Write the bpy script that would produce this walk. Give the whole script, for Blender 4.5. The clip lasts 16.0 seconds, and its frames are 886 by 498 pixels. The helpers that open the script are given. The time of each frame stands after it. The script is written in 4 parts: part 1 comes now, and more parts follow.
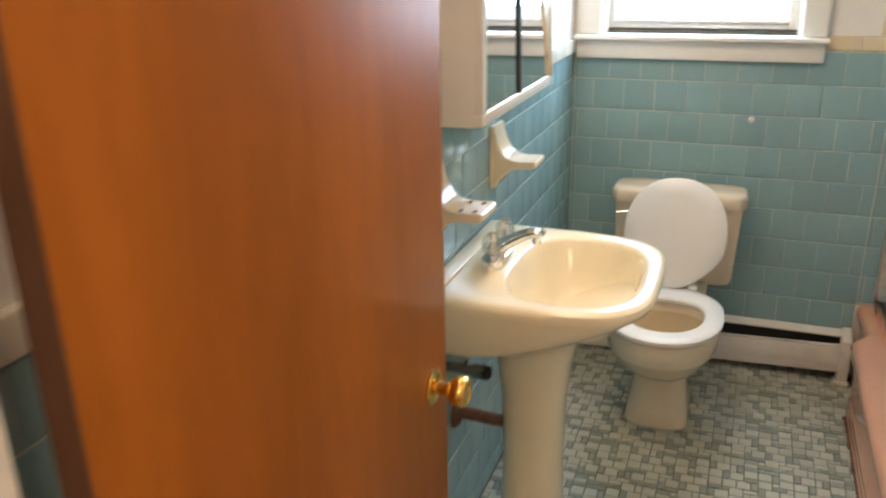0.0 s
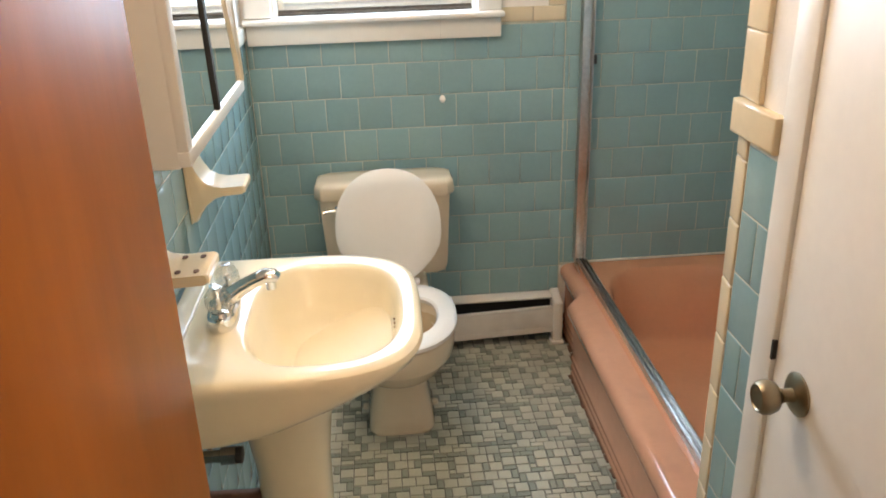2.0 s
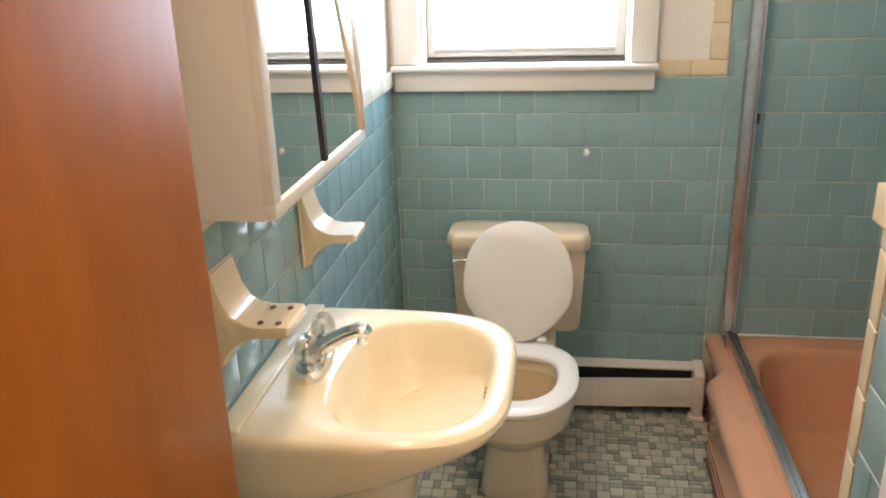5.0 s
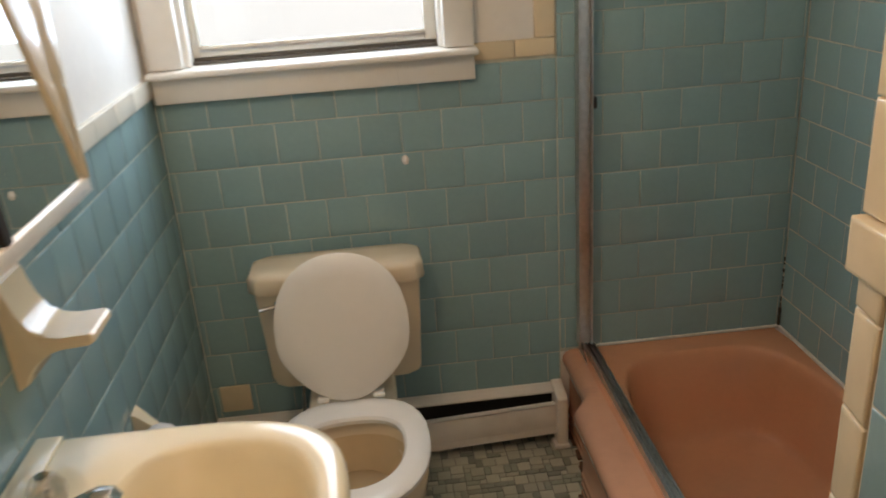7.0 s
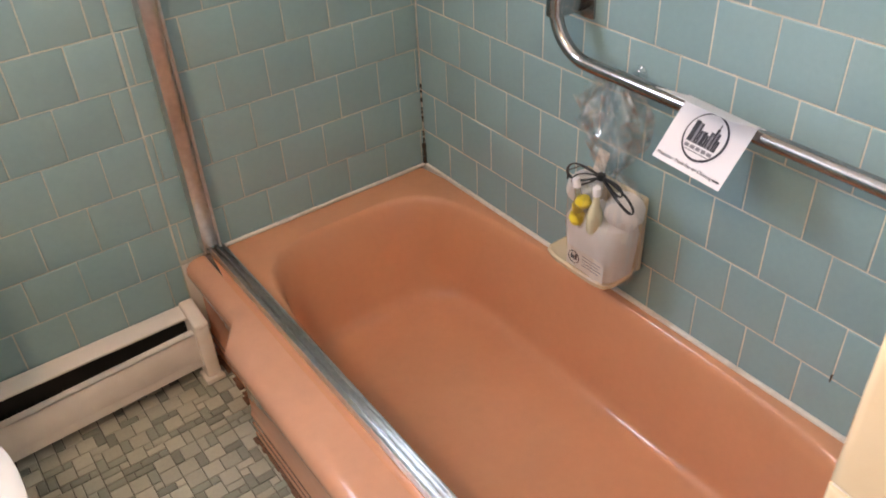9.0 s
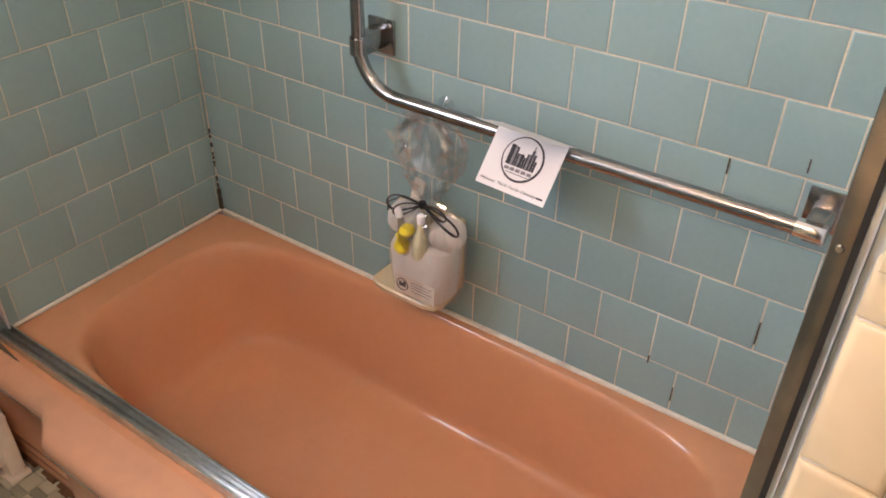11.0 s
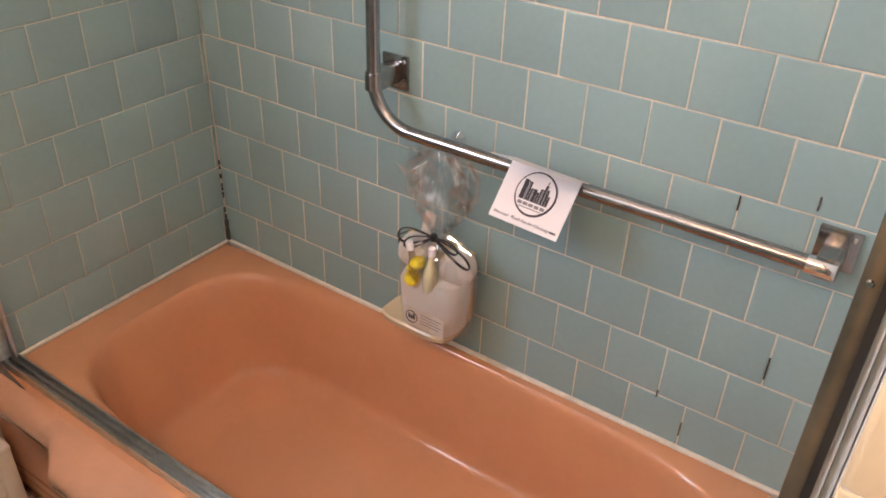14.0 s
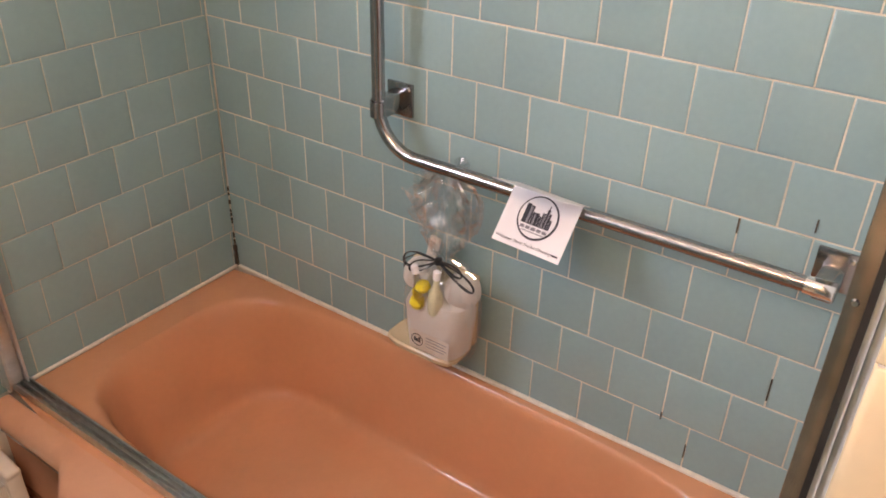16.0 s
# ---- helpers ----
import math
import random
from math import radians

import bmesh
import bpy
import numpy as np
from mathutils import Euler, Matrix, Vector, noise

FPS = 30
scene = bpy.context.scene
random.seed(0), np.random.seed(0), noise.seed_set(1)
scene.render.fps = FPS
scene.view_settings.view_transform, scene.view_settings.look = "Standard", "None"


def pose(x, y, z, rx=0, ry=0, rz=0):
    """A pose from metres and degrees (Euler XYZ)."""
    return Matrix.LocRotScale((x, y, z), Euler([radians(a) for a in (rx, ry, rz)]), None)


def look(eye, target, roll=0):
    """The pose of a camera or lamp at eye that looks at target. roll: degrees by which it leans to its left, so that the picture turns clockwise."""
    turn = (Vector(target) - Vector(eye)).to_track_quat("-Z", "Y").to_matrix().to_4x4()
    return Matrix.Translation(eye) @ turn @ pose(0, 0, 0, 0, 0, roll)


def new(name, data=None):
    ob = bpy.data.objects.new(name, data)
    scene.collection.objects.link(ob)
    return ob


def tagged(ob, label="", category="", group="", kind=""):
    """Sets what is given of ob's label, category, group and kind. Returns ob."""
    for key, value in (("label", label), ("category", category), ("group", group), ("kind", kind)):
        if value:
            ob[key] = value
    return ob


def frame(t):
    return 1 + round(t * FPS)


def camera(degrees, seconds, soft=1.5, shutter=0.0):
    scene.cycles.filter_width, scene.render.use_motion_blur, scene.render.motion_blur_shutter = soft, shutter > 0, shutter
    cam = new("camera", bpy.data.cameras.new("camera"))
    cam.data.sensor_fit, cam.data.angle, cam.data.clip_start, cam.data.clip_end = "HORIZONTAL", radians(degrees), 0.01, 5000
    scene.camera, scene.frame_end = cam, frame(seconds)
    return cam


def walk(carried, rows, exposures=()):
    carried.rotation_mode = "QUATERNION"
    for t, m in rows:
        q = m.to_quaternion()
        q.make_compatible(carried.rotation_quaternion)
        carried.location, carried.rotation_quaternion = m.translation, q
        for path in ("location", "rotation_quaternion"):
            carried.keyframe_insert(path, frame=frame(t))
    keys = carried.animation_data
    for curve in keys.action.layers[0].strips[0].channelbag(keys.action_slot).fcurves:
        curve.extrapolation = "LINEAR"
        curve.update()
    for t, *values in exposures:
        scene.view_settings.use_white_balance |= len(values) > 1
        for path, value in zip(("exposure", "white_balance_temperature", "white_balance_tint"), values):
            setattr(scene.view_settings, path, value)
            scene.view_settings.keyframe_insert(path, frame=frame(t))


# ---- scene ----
# camera and its walk
cam = camera(57.7, 16.0, 1.8, 0.5)
PATH = [
    (0, (-0.118, -0.213, 1.484), (-0.79, 1.54, 0.793), -1.1),
    (0.5, (-0.139, -0.01, 1.508), (-0.648, 1.812, 0.861), -4.3),
    (1, (-0.197, 0.063, 1.523), (-0.377, 1.943, 0.866), -3.1),
    (1.5, (-0.287, 0.074, 1.522), (-0.2, 1.953, 0.843), -2.7),
    (2, (-0.308, 0.071, 1.511), (-0.173, 1.908, 0.731), -1.8),
    (2.5, (-0.28, 0.067, 1.514), (-0.153, 1.899, 0.724), -1.4),
    (3, (-0.21, 0.076, 1.52), (-0.234, 1.928, 0.765), -1.2),
    (3.5, (-0.151, 0.072, 1.524), (-0.429, 1.907, 0.779), -1.4),
    (3.7, (-0.13, 0.078, 1.522), (-0.466, 1.905, 0.781), -1.4),
    (6, (-0.232, 0.285, 1.532), (-0.371, 2.17, 0.879), -2.6),
    (6.5, (-0.25, 0.406, 1.518), (-0.2, 2.276, 0.811), -1.5),
    (7, (-0.17, 0.645, 1.488), (-0.034, 2.499, 0.75), -4.1),
    (7.5, (-0.136, 0.806, 1.473), (0.095, 2.588, 0.595), -5.1),
    (8, (-0.139, 0.97, 1.444), (0.507, 2.58, 0.449), -4.0),
    (8.5, (-0.111, 1.128, 1.391), (0.801, 2.535, 0.3), -1.9),
    (9, (-0.031, 1.2, 1.363), (0.888, 2.529, 0.184), -3.1),
    (9.5, (-0.042, 1.271, 1.358), (1.081, 2.404, 0.152), -0.3),
    (9.7, (-0.058, 1.294, 1.364), (1.146, 2.337, 0.155), 0.1),
    (11.8, (-0.147, 1.296, 1.397), (1.229, 2.224, 0.28), 1.0),
    (12, (-0.152, 1.294, 1.397), (1.229, 2.231, 0.293), 1.0),
    (12.5, (-0.155, 1.3, 1.399), (1.233, 2.262, 0.328), 1.3),
    (13, (-0.16, 1.312, 1.4), (1.236, 2.277, 0.342), 1.5),
    (13.5, (-0.156, 1.318, 1.397), (1.248, 2.256, 0.325), 2.1),
    (14, (-0.156, 1.318, 1.399), (1.251, 2.253, 0.328), 2.2),
    (14.5, (-0.156, 1.309, 1.407), (1.255, 2.248, 0.345), 2.0),
    (15, (-0.166, 1.301, 1.406), (1.249, 2.251, 0.36), 1.8),
    (15.5, (-0.165, 1.298, 1.411), (1.252, 2.257, 0.376), 1.6),
    (16, (-0.167, 1.3, 1.409), (1.252, 2.273, 0.39), 1.5),
]
EXPOSURES = [(0, -0.08, 6900, 14), (0.5, -0.17, 6900, 15), (1.0, 0.03, 7100, 16), (1.5, 0.06, 7100, 15), (2.5, -0.05, 7000, 15), (3.5, -0.02, 7100, 16), (6.0, -0.05, 7300, 17),
             (6.5, -0.22, 7500, 17), (7.0, -0.87, 7900, 18), (7.5, -1.3, 8000, 18), (8.0, -0.73, 6500, 14), (8.5, -0.08, 6600, 18), (9.0, 0.36, 7500, 27), (9.5, 0.28, 7600, 26),
             (12.0, 0.18, 8300, 33), (16, 0.25, 8400, 35)]
walk(cam, [(t, look(eye, target, roll)) for t, eye, target, roll in PATH], EXPOSURES)

# ---- light ----
world = bpy.data.worlds.new("sky")
scene.world = world
world.use_nodes = True
wn = world.node_tree
sky = wn.nodes.new("ShaderNodeTexSky")
sky.sky_type, sky.sun_disc = "NISHITA", False
sky.sun_elevation, sky.sun_rotation = radians(38), radians(200)
wn.links.new(sky.outputs[0], wn.nodes["Background"].inputs[0])
wn.nodes["Background"].inputs[1].default_value = 0.12


def area_lamp(name, m, w, h, power, colour):
    data = bpy.data.lights.new(name, "AREA")
    data.shape, data.size, data.size_y = "RECTANGLE", w, h
    data.energy, data.color = power, colour
    ob = new(name, data)
    ob.matrix_world = m
    return ob


# daylight standing in the window's opening, and the warm bulbs over the mirror cabinet
area_lamp("window_daylight", look((-0.31, 2.80, 1.60), (-0.31, 0.0, 1.25)), 0.54, 0.62, 20, (0.54, 0.75, 1.0))
for y in (1.43, 1.72):
    bulb = bpy.data.lights.new("vanity_bulb", "POINT")
    bulb.energy, bulb.color, bulb.shadow_soft_size = 11.8, (1.0, 0.78, 0.54), 0.035
    new("vanity_bulb", bulb).location = (-0.53, y, 2.03)
# unseen fill lamp added in the hall to brighten the doors and cabinet side
hall = bpy.data.lights.new("hall_fill", "POINT")
hall.energy, hall.color, hall.shadow_soft_size = 25, (1.0, 0.78, 0.56), 0.10
new("hall_fill", hall).location = (0.30, -0.75, 2.15)


# ---- materials ----
def material(name, colour, rough=0.5, metal=0.0, grain=0.0, grain_scale=40.0, blotch=0.0, blotch_scale=4.0, bump=0.0,
             bump_scale=60.0, each=0.0, coat=0.0, alpha=1.0, stretch=(1, 1, 1), spec=0.5, dark=None, wear_or_sheen=0.0):
    """A surface with grain and blotches at two sizes, fine relief, and a shade of its own for each piece."""
    mat = bpy.data.materials.new(name)
    mat.use_nodes = True
    nt = mat.node_tree
    b = nt.nodes["Principled BSDF"]
    b.inputs["Roughness"].default_value, b.inputs["Metallic"].default_value = rough, metal
    b.inputs["Coat Weight"].default_value, b.inputs["Alpha"].default_value = coat, alpha
    b.inputs["Specular IOR Level"].default_value = spec
    geo = nt.nodes.new("ShaderNodeNewGeometry")
    mp = nt.nodes.new("ShaderNodeMapping")
    mp.inputs["Scale"].default_value = stretch
    nt.links.new(geo.outputs["Position"], mp.inputs[0])

    def noise_node(scale, detail):
        n = nt.nodes.new("ShaderNodeTexNoise")
        n.inputs["Scale"].default_value, n.inputs["Detail"].default_value = scale, detail
        nt.links.new(mp.outputs[0], n.inputs["Vector"])
        return n

    rgb = nt.nodes.new("ShaderNodeRGB")
    rgb.outputs[0].default_value = (*colour, 1)
    out = rgb.outputs[0]

    def scaled(out, fac, amount):
        m = nt.nodes.new("ShaderNodeMapRange")
        m.inputs["From Min"].default_value, m.inputs["From Max"].default_value = 0.25, 0.75
        m.inputs["To Min"].default_value, m.inputs["To Max"].default_value = 1 - amount, 1 + amount
        nt.links.new(fac, m.inputs["Value"])
        v = nt.nodes.new("ShaderNodeVectorMath")
        v.operation = "SCALE"
        nt.links.new(out, v.inputs[0])
        nt.links.new(m.outputs[0], v.inputs["Scale"])
        return v.outputs[0]

    if grain:
        out = scaled(out, noise_node(grain_scale, 4).outputs[0], grain)
    if blotch:
        out = scaled(out, noise_node(blotch_scale, 3).outputs[0], blotch)
    if each:
        info = nt.nodes.new("ShaderNodeObjectInfo")
        out = scaled(out, info.outputs["Random"], each)
    if dark:
        n = noise_node(blotch_scale * 2.3, 5)
        r = nt.nodes.new("ShaderNodeMapRange")
        r.inputs["From Min"].default_value, r.inputs["From Max"].default_value = 0.55, 0.72
        r.inputs["To Max"].default_value = wear_or_sheen
        nt.links.new(n.outputs[0], r.inputs["Value"])
        mix = nt.nodes.new("ShaderNodeMix")
        mix.data_type = "RGBA"
        nt.links.new(r.outputs[0], mix.inputs["Factor"])
        nt.links.new(out, mix.inputs["A"])
        mix.inputs["B"].default_value = (*dark, 1)
        out = mix.outputs["Result"]
    nt.links.new(out, b.inputs["Base Color"])
    if bump:
        bp = nt.nodes.new("ShaderNodeBump")
        bp.inputs["Strength"].default_value, bp.inputs["Distance"].default_value = bump, 0.002
        nt.links.new(noise_node(bump_scale, 3).outputs[0], bp.inputs["Height"])
        nt.links.new(bp.outputs[0], b.inputs["Normal"])
    return mat


def glass_film(name, amount, rough=0.05, tint=(1, 1, 1)):
    """A clear sheet: mostly transparent, with a gloss."""
    mat = bpy.data.materials.new(name)
    mat.use_nodes = True
    nt = mat.node_tree
    nt.nodes.remove(nt.nodes["Principled BSDF"])
    t, g, m = (nt.nodes.new("ShaderNode" + k) for k in ("BsdfTransparent", "BsdfGlossy", "MixShader"))
    t.inputs[0].default_value = (*tint, 1)
    g.inputs["Roughness"].default_value = rough
    m.inputs[0].default_value = amount
    nt.links.new(t.outputs[0], m.inputs[1])
    nt.links.new(g.outputs[0], m.inputs[2])
    nt.links.new(m.outputs[0], nt.nodes["Material Output"].inputs[0])
    return mat


def glow(name, colour, strength):
    mat = bpy.data.materials.new(name)
    mat.use_nodes = True
    nt = mat.node_tree
    e = nt.nodes.new("ShaderNodeEmission")
    e.inputs[0].default_value, e.inputs[1].default_value = (*colour, 1), strength
    nt.links.new(e.outputs[0], nt.nodes["Material Output"].inputs[0])
    return mat


TEAL = material("teal_tile", (0.246, 0.392, 0.408), 0.13, grain=0.025, grain_scale=90, blotch=0.05, blotch_scale=3, each=0.035, bump=0.10, bump_scale=14)
CREAM = material("cream_tile", (0.72, 0.60, 0.41), 0.18, grain=0.03, blotch=0.06, each=0.05, bump=0.1, bump_scale=20)
FAINTGROUT = material("tinted_grout", (0.50, 0.51, 0.43), 0.8, grain=0.14, grain_scale=200, blotch=0.22, blotch_scale=6, dark=(0.26, 0.28, 0.22), wear_or_sheen=0.6)
GROUT = material("grout", (0.60, 0.56, 0.46), 0.9, grain=0.12, grain_scale=200, blotch=0.2, blotch_scale=6, dark=(0.34, 0.28, 0.19), wear_or_sheen=0.6)
CAULK = material("caulk", (0.78, 0.74, 0.66), 0.6, grain=0.1, grain_scale=80, bump=0.6, bump_scale=90, dark=(0.34, 0.25, 0.16), wear_or_sheen=0.5)
MILDEW = material("mildew", (0.06, 0.05, 0.035), 0.9, grain=0.3, grain_scale=120)
PLASTER = material("plaster", (0.80, 0.77, 0.72), 0.7, grain=0.02, blotch=0.04, bump=0.25, bump_scale=180)
TRIM = material("white_trim_paint", (0.82, 0.79, 0.73), 0.35, grain=0.02, grain_scale=30, blotch=0.04, bump=0.15, bump_scale=60)
DOORWHITE = material("white_door_paint", (0.86, 0.82, 0.75), 0.4, grain=0.02, blotch=0.03, bump=0.15, bump_scale=70)
WOOD = material("amber_wood", (0.365, 0.114, 0.0165), 0.46, spec=0.15, grain=0.07, grain_scale=30, blotch=0.20, blotch_scale=4.5, stretch=(1, 1, 0.22), dark=(0.24, 0.075, 0.012), wear_or_sheen=0.4, bump=0.1, bump_scale=60)
# dark brown that paints the shade on the door's hinge edge
SHADEDWOOD = material("shaded_wood_edge", (0.11, 0.045, 0.02), 0.6, grain=0.2, stretch=(1, 1, 0.1))
PINK = material("pink_enamel", (0.63, 0.297, 0.165), 0.13, grain=0.02, grain_scale=60, blotch=0.05, blotch_scale=5, bump=0.04, bump_scale=25)
# the darker patches paint the brown reflections seen in the glossy apron
APRON = material("pink_apron_enamel", (0.64, 0.325, 0.205), 0.11, grain=0.025, grain_scale=50, blotch=0.05, blotch_scale=6, bump=0.05, bump_scale=22, dark=(0.48, 0.25, 0.17), wear_or_sheen=0.3)
SINKCREAM = material("cream_porcelain", (0.89, 0.79, 0.58), 0.2, grain=0.012, blotch=0.03, bump=0.03, bump_scale=20, coat=0.3)
TOILETCREAM = material("biscuit_porcelain", (0.76, 0.64, 0.48), 0.14, grain=0.012, blotch=0.03, bump=0.03, bump_scale=20, coat=0.2)
SEATWHITE = material("white_seat_plastic", (0.80, 0.76, 0.70), 0.25, grain=0.01, blotch=0.02, bump=0.03)
BOWLIN = material("bowl_inside", (0.62, 0.47, 0.30), 0.2, grain=0.03, blotch=0.1)
WATER = material("bowl_water", (0.40, 0.29, 0.17), 0.03)
SHELFCREAM = material("cream_ceramic", (0.80, 0.66, 0.46), 0.18, grain=0.02, blotch=0.05, coat=0.2)
CABWHITE = material("white_cabinet", (0.86, 0.83, 0.77), 0.4, grain=0.012, blotch=0.03)
FRAMEWHITE = material("bright_white_frame", (0.86, 0.83, 0.78), 0.3, blotch=0.02)
MIRROR = material("mirror", (0.90, 0.92, 0.91), 0.015, metal=1.0)
CHROME = material("chrome", (0.80, 0.80, 0.80), 0.08, metal=1.0, blotch=0.05)
SASHPAINT = material("aged_sash_paint", (0.66, 0.62, 0.54), 0.45, grain=0.04, blotch=0.08, bump=0.2, bump_scale=80)
STEEL = material("brushed_steel", (0.36, 0.345, 0.34), 0.18, metal=1.0, grain=0.1, grain_scale=90, blotch=0.12)
ALU = material("aluminium", (0.62, 0.62, 0.61), 0.28, metal=1.0, grain=0.12, grain_scale=70, blotch=0.1, dark=(0.22, 0.18, 0.14), wear_or_sheen=0.4)
DARKGAP = material("dark_gap", (0.02, 0.018, 0.015), 0.7)
# brown tint paints the amber door's reflection into the jamb metal
JAMB = material("brown_reflection_jamb", (0.42, 0.35, 0.30), 0.24, metal=1.0, grain=0.12, grain_scale=60, blotch=0.2, blotch_scale=9)
BRASS = material("brass", (0.85, 0.55, 0.16), 0.12, metal=1.0)
NICKEL = material("antique_nickel", (0.31, 0.26, 0.18), 0.33, metal=1.0, blotch=0.15)
HEATER = material("cream_heater_paint", (0.84, 0.78, 0.71), 0.4, grain=0.02, blotch=0.06, dark=(0.50, 0.40, 0.30), wear_or_sheen=0.2)
TILEBEIGE = material("floor_tile_light", (0.47, 0.465, 0.38), 0.3, grain=0.06, grain_scale=150, blotch=0.08, each=0.10)
TILEGREEN = material("floor_tile_green", (0.27, 0.29, 0.235), 0.3, grain=0.08, grain_scale=150, blotch=0.1, each=0.14)
FLOORGROUT = material("floor_grout", (0.15, 0.145, 0.12), 0.9, grain=0.2, grain_scale=120, blotch=0.25)
PAPER = material("white_card", (0.82, 0.79, 0.80), 0.55, grain=0.01)
TAGPAPER = material("beige_label", (0.66, 0.58, 0.50), 0.5, grain=0.04)
INK = material("black_ink", (0.025, 0.022, 0.03), 0.6)
GREYINK = material("grey_ink", (0.22, 0.21, 0.23), 0.6)
CLOTH = material("white_terry", (0.70, 0.665, 0.63), 0.95, grain=0.10, grain_scale=300, bump=1.0, bump_scale=420)
RIBBON = material("black_ribbon", (0.015, 0.014, 0.014), 0.35)
YELLOW = material("yellow_soap", (0.85, 0.66, 0.05), 0.35, blotch=0.05)
LOTION = material("pale_lotion_bottle", (0.70, 0.66, 0.46), 0.2)
FILM = glass_film("cellophane", 0.16, 0.06)
FILMTOP = glass_film("cellophane_top", 0.20, 0.05)
PANE = glass_film("window_glass", 0.06, 0.02, (0.93, 0.97, 1.0))
ACRYLIC = glass_film("clear_acrylic", 0.25, 0.16, (0.88, 0.87, 0.84))
SKYGLOW = glow("bright_sky", (0.90, 0.96, 1.0), 2.2)
OPAL = glow("lit_opal_glass", (1.0, 0.82, 0.6), 4.0)
DARKTRACK = material("dark_track", (0.10, 0.085, 0.07), 0.6, grain=0.3)
RUSTBROWN = material("rust_brown", (0.16, 0.075, 0.04), 0.7, grain=0.3, grain_scale=60, bump=0.6)
VINYL = material("hall_floor", (0.25, 0.16, 0.09), 0.4, grain=0.15, stretch=(1, 0.1, 1))


# ---- mesh helpers ----
def thing(name, label, category, kind="", group=""):
    return tagged(new(name), label, category, group, kind)


def part(name, bm, mat, parent=None, label="", smooth=True):
    me = bpy.data.meshes.new(name)
    bmesh.ops.recalc_face_normals(bm, faces=bm.faces)
    bm.to_mesh(me)
    bm.free()
    me.materials.append(mat)
    if smooth:
        for p in me.polygons:
            p.use_smooth = True
        me.set_sharp_from_angle(angle=radians(38))
    ob = new(name, me)
    if parent:
        ob.parent = parent
    if label:
        ob["label"] = label
    return ob


def box(x0, x1, y0, y1, z0, z1, bevel=0.0, bm=None, seg=2):
    own = bmesh.new()
    bmesh.ops.create_cube(own, size=1, matrix=Matrix.Translation(((x0 + x1) / 2, (y0 + y1) / 2, (z0 + z1) / 2)) @ Matrix.Diagonal((x1 - x0, y1 - y0, z1 - z0, 1)))
    if bevel:
        bmesh.ops.bevel(own, geom=own.edges[:], offset=bevel, segments=seg, affect="EDGES", profile=0.5)
    if bm is None:
        return own
    me = bpy.data.meshes.new("join")
    own.to_mesh(me)
    own.free()
    bm.from_mesh(me)
    bpy.data.meshes.remove(me)
    return bm


def boxes(*dims, bevel=0.0):
    bm = bmesh.new()
    for d in dims:
        box(*d, bevel=bevel, bm=bm)
    return bm


def loft(rings, cap_first=True, cap_last=True, closed=True):
    """A skin over rings of equally many points."""
    bm = bmesh.new()
    rows = [[bm.verts.new(p) for p in r] for r in rings]
    n = len(rows[0])
    for a, b in zip(rows, rows[1:]):
        for i in range(n if closed else n - 1):
            j = (i + 1) % n
            bm.faces.new((a[i], a[j], b[j], b[i]))
    if cap_first:
        bm.faces.new(rows[0][::-1])
    if cap_last:
        bm.faces.new(rows[-1])
    return bm


def oval(cx, cy, z, a, b, n=2.0, count=40, back=None, nb=None):
    """A superellipse; back: its own half length towards +y."""
    pts = []
    for i in range(count):
        t = 2 * math.pi * (i + 0.5) / count
        c, s = math.cos(t), math.sin(t)
        bb, nn = (back, nb or n) if (s > 0 and back) else (b, n)
        r = (abs(c / a) ** nn + abs(s / bb) ** nn) ** (-1 / nn)
        pts.append((cx + r * c, cy + r * s, z))
    return pts


def lathe(profile, m=Matrix(), count=24):
    """Turns (radius, height) pairs round z, then moves by m."""
    rings = [[m @ Vector((max(r, 1e-4) * math.cos(2 * math.pi * i / count), max(r, 1e-4) * math.sin(2 * math.pi * i / count), h)) for i in range(count)] for r, h in profile]
    return loft(rings)


def tube(points, radius, count=12, flat=1.0):
    """A round bar along points; flat squeezes it into a ribbon."""
    pts = [Vector(p) for p in points]
    rings = []
    side = None
    for i, p in enumerate(pts):
        d = (pts[min(i + 1, len(pts) - 1)] - pts[max(i - 1, 0)]).normalized()
        if side is None:
            side = d.cross(Vector((0.3, 0.2, 1))).normalized()
        side = (side - d * side.dot(d)).normalized()
        up = d.cross(side)
        rings.append([p + radius * (math.cos(2 * math.pi * k / count) * side + flat * math.sin(2 * math.pi * k / count) * up) for k in range(count)])
    return loft(rings)


def extrude_profile(profile, y0, y1):
    """A closed (x, z) outline drawn out along y."""
    return loft([[(x, y, z) for x, z in profile] for y in (y0, y1)])


def moved(bm, m):
    bmesh.ops.transform(bm, matrix=m, verts=bm.verts)
    return bm


WALL_W, WALL_N, WALL_E, WALL_S = -0.725, 2.75, 1.0, 0.16
TOP = 2.40

# ---- the room's shell ----
floor = tagged(part("floor", box(-1.6, 1.3, -1.7, 3.0, -0.10, -0.004), FLOORGROUT, smooth=False), "mosaic floor of small beige and green ceramic tiles", "floor", kind="structure")
hall_floor = tagged(part("hall_floor", box(-1.55, 1.25, -1.65, 0.05, -0.003, 0.004), VINYL, smooth=False), "brown wooden hall floor", "floor", kind="structure")
tagged(part("ceiling", box(-1.6, 1.3, -1.7, 3.0, TOP, TOP + 0.1), PLASTER, smooth=False), "plain white plaster ceiling", "ceiling", kind="structure")
G = 0.006   # depth of the tile on its bed
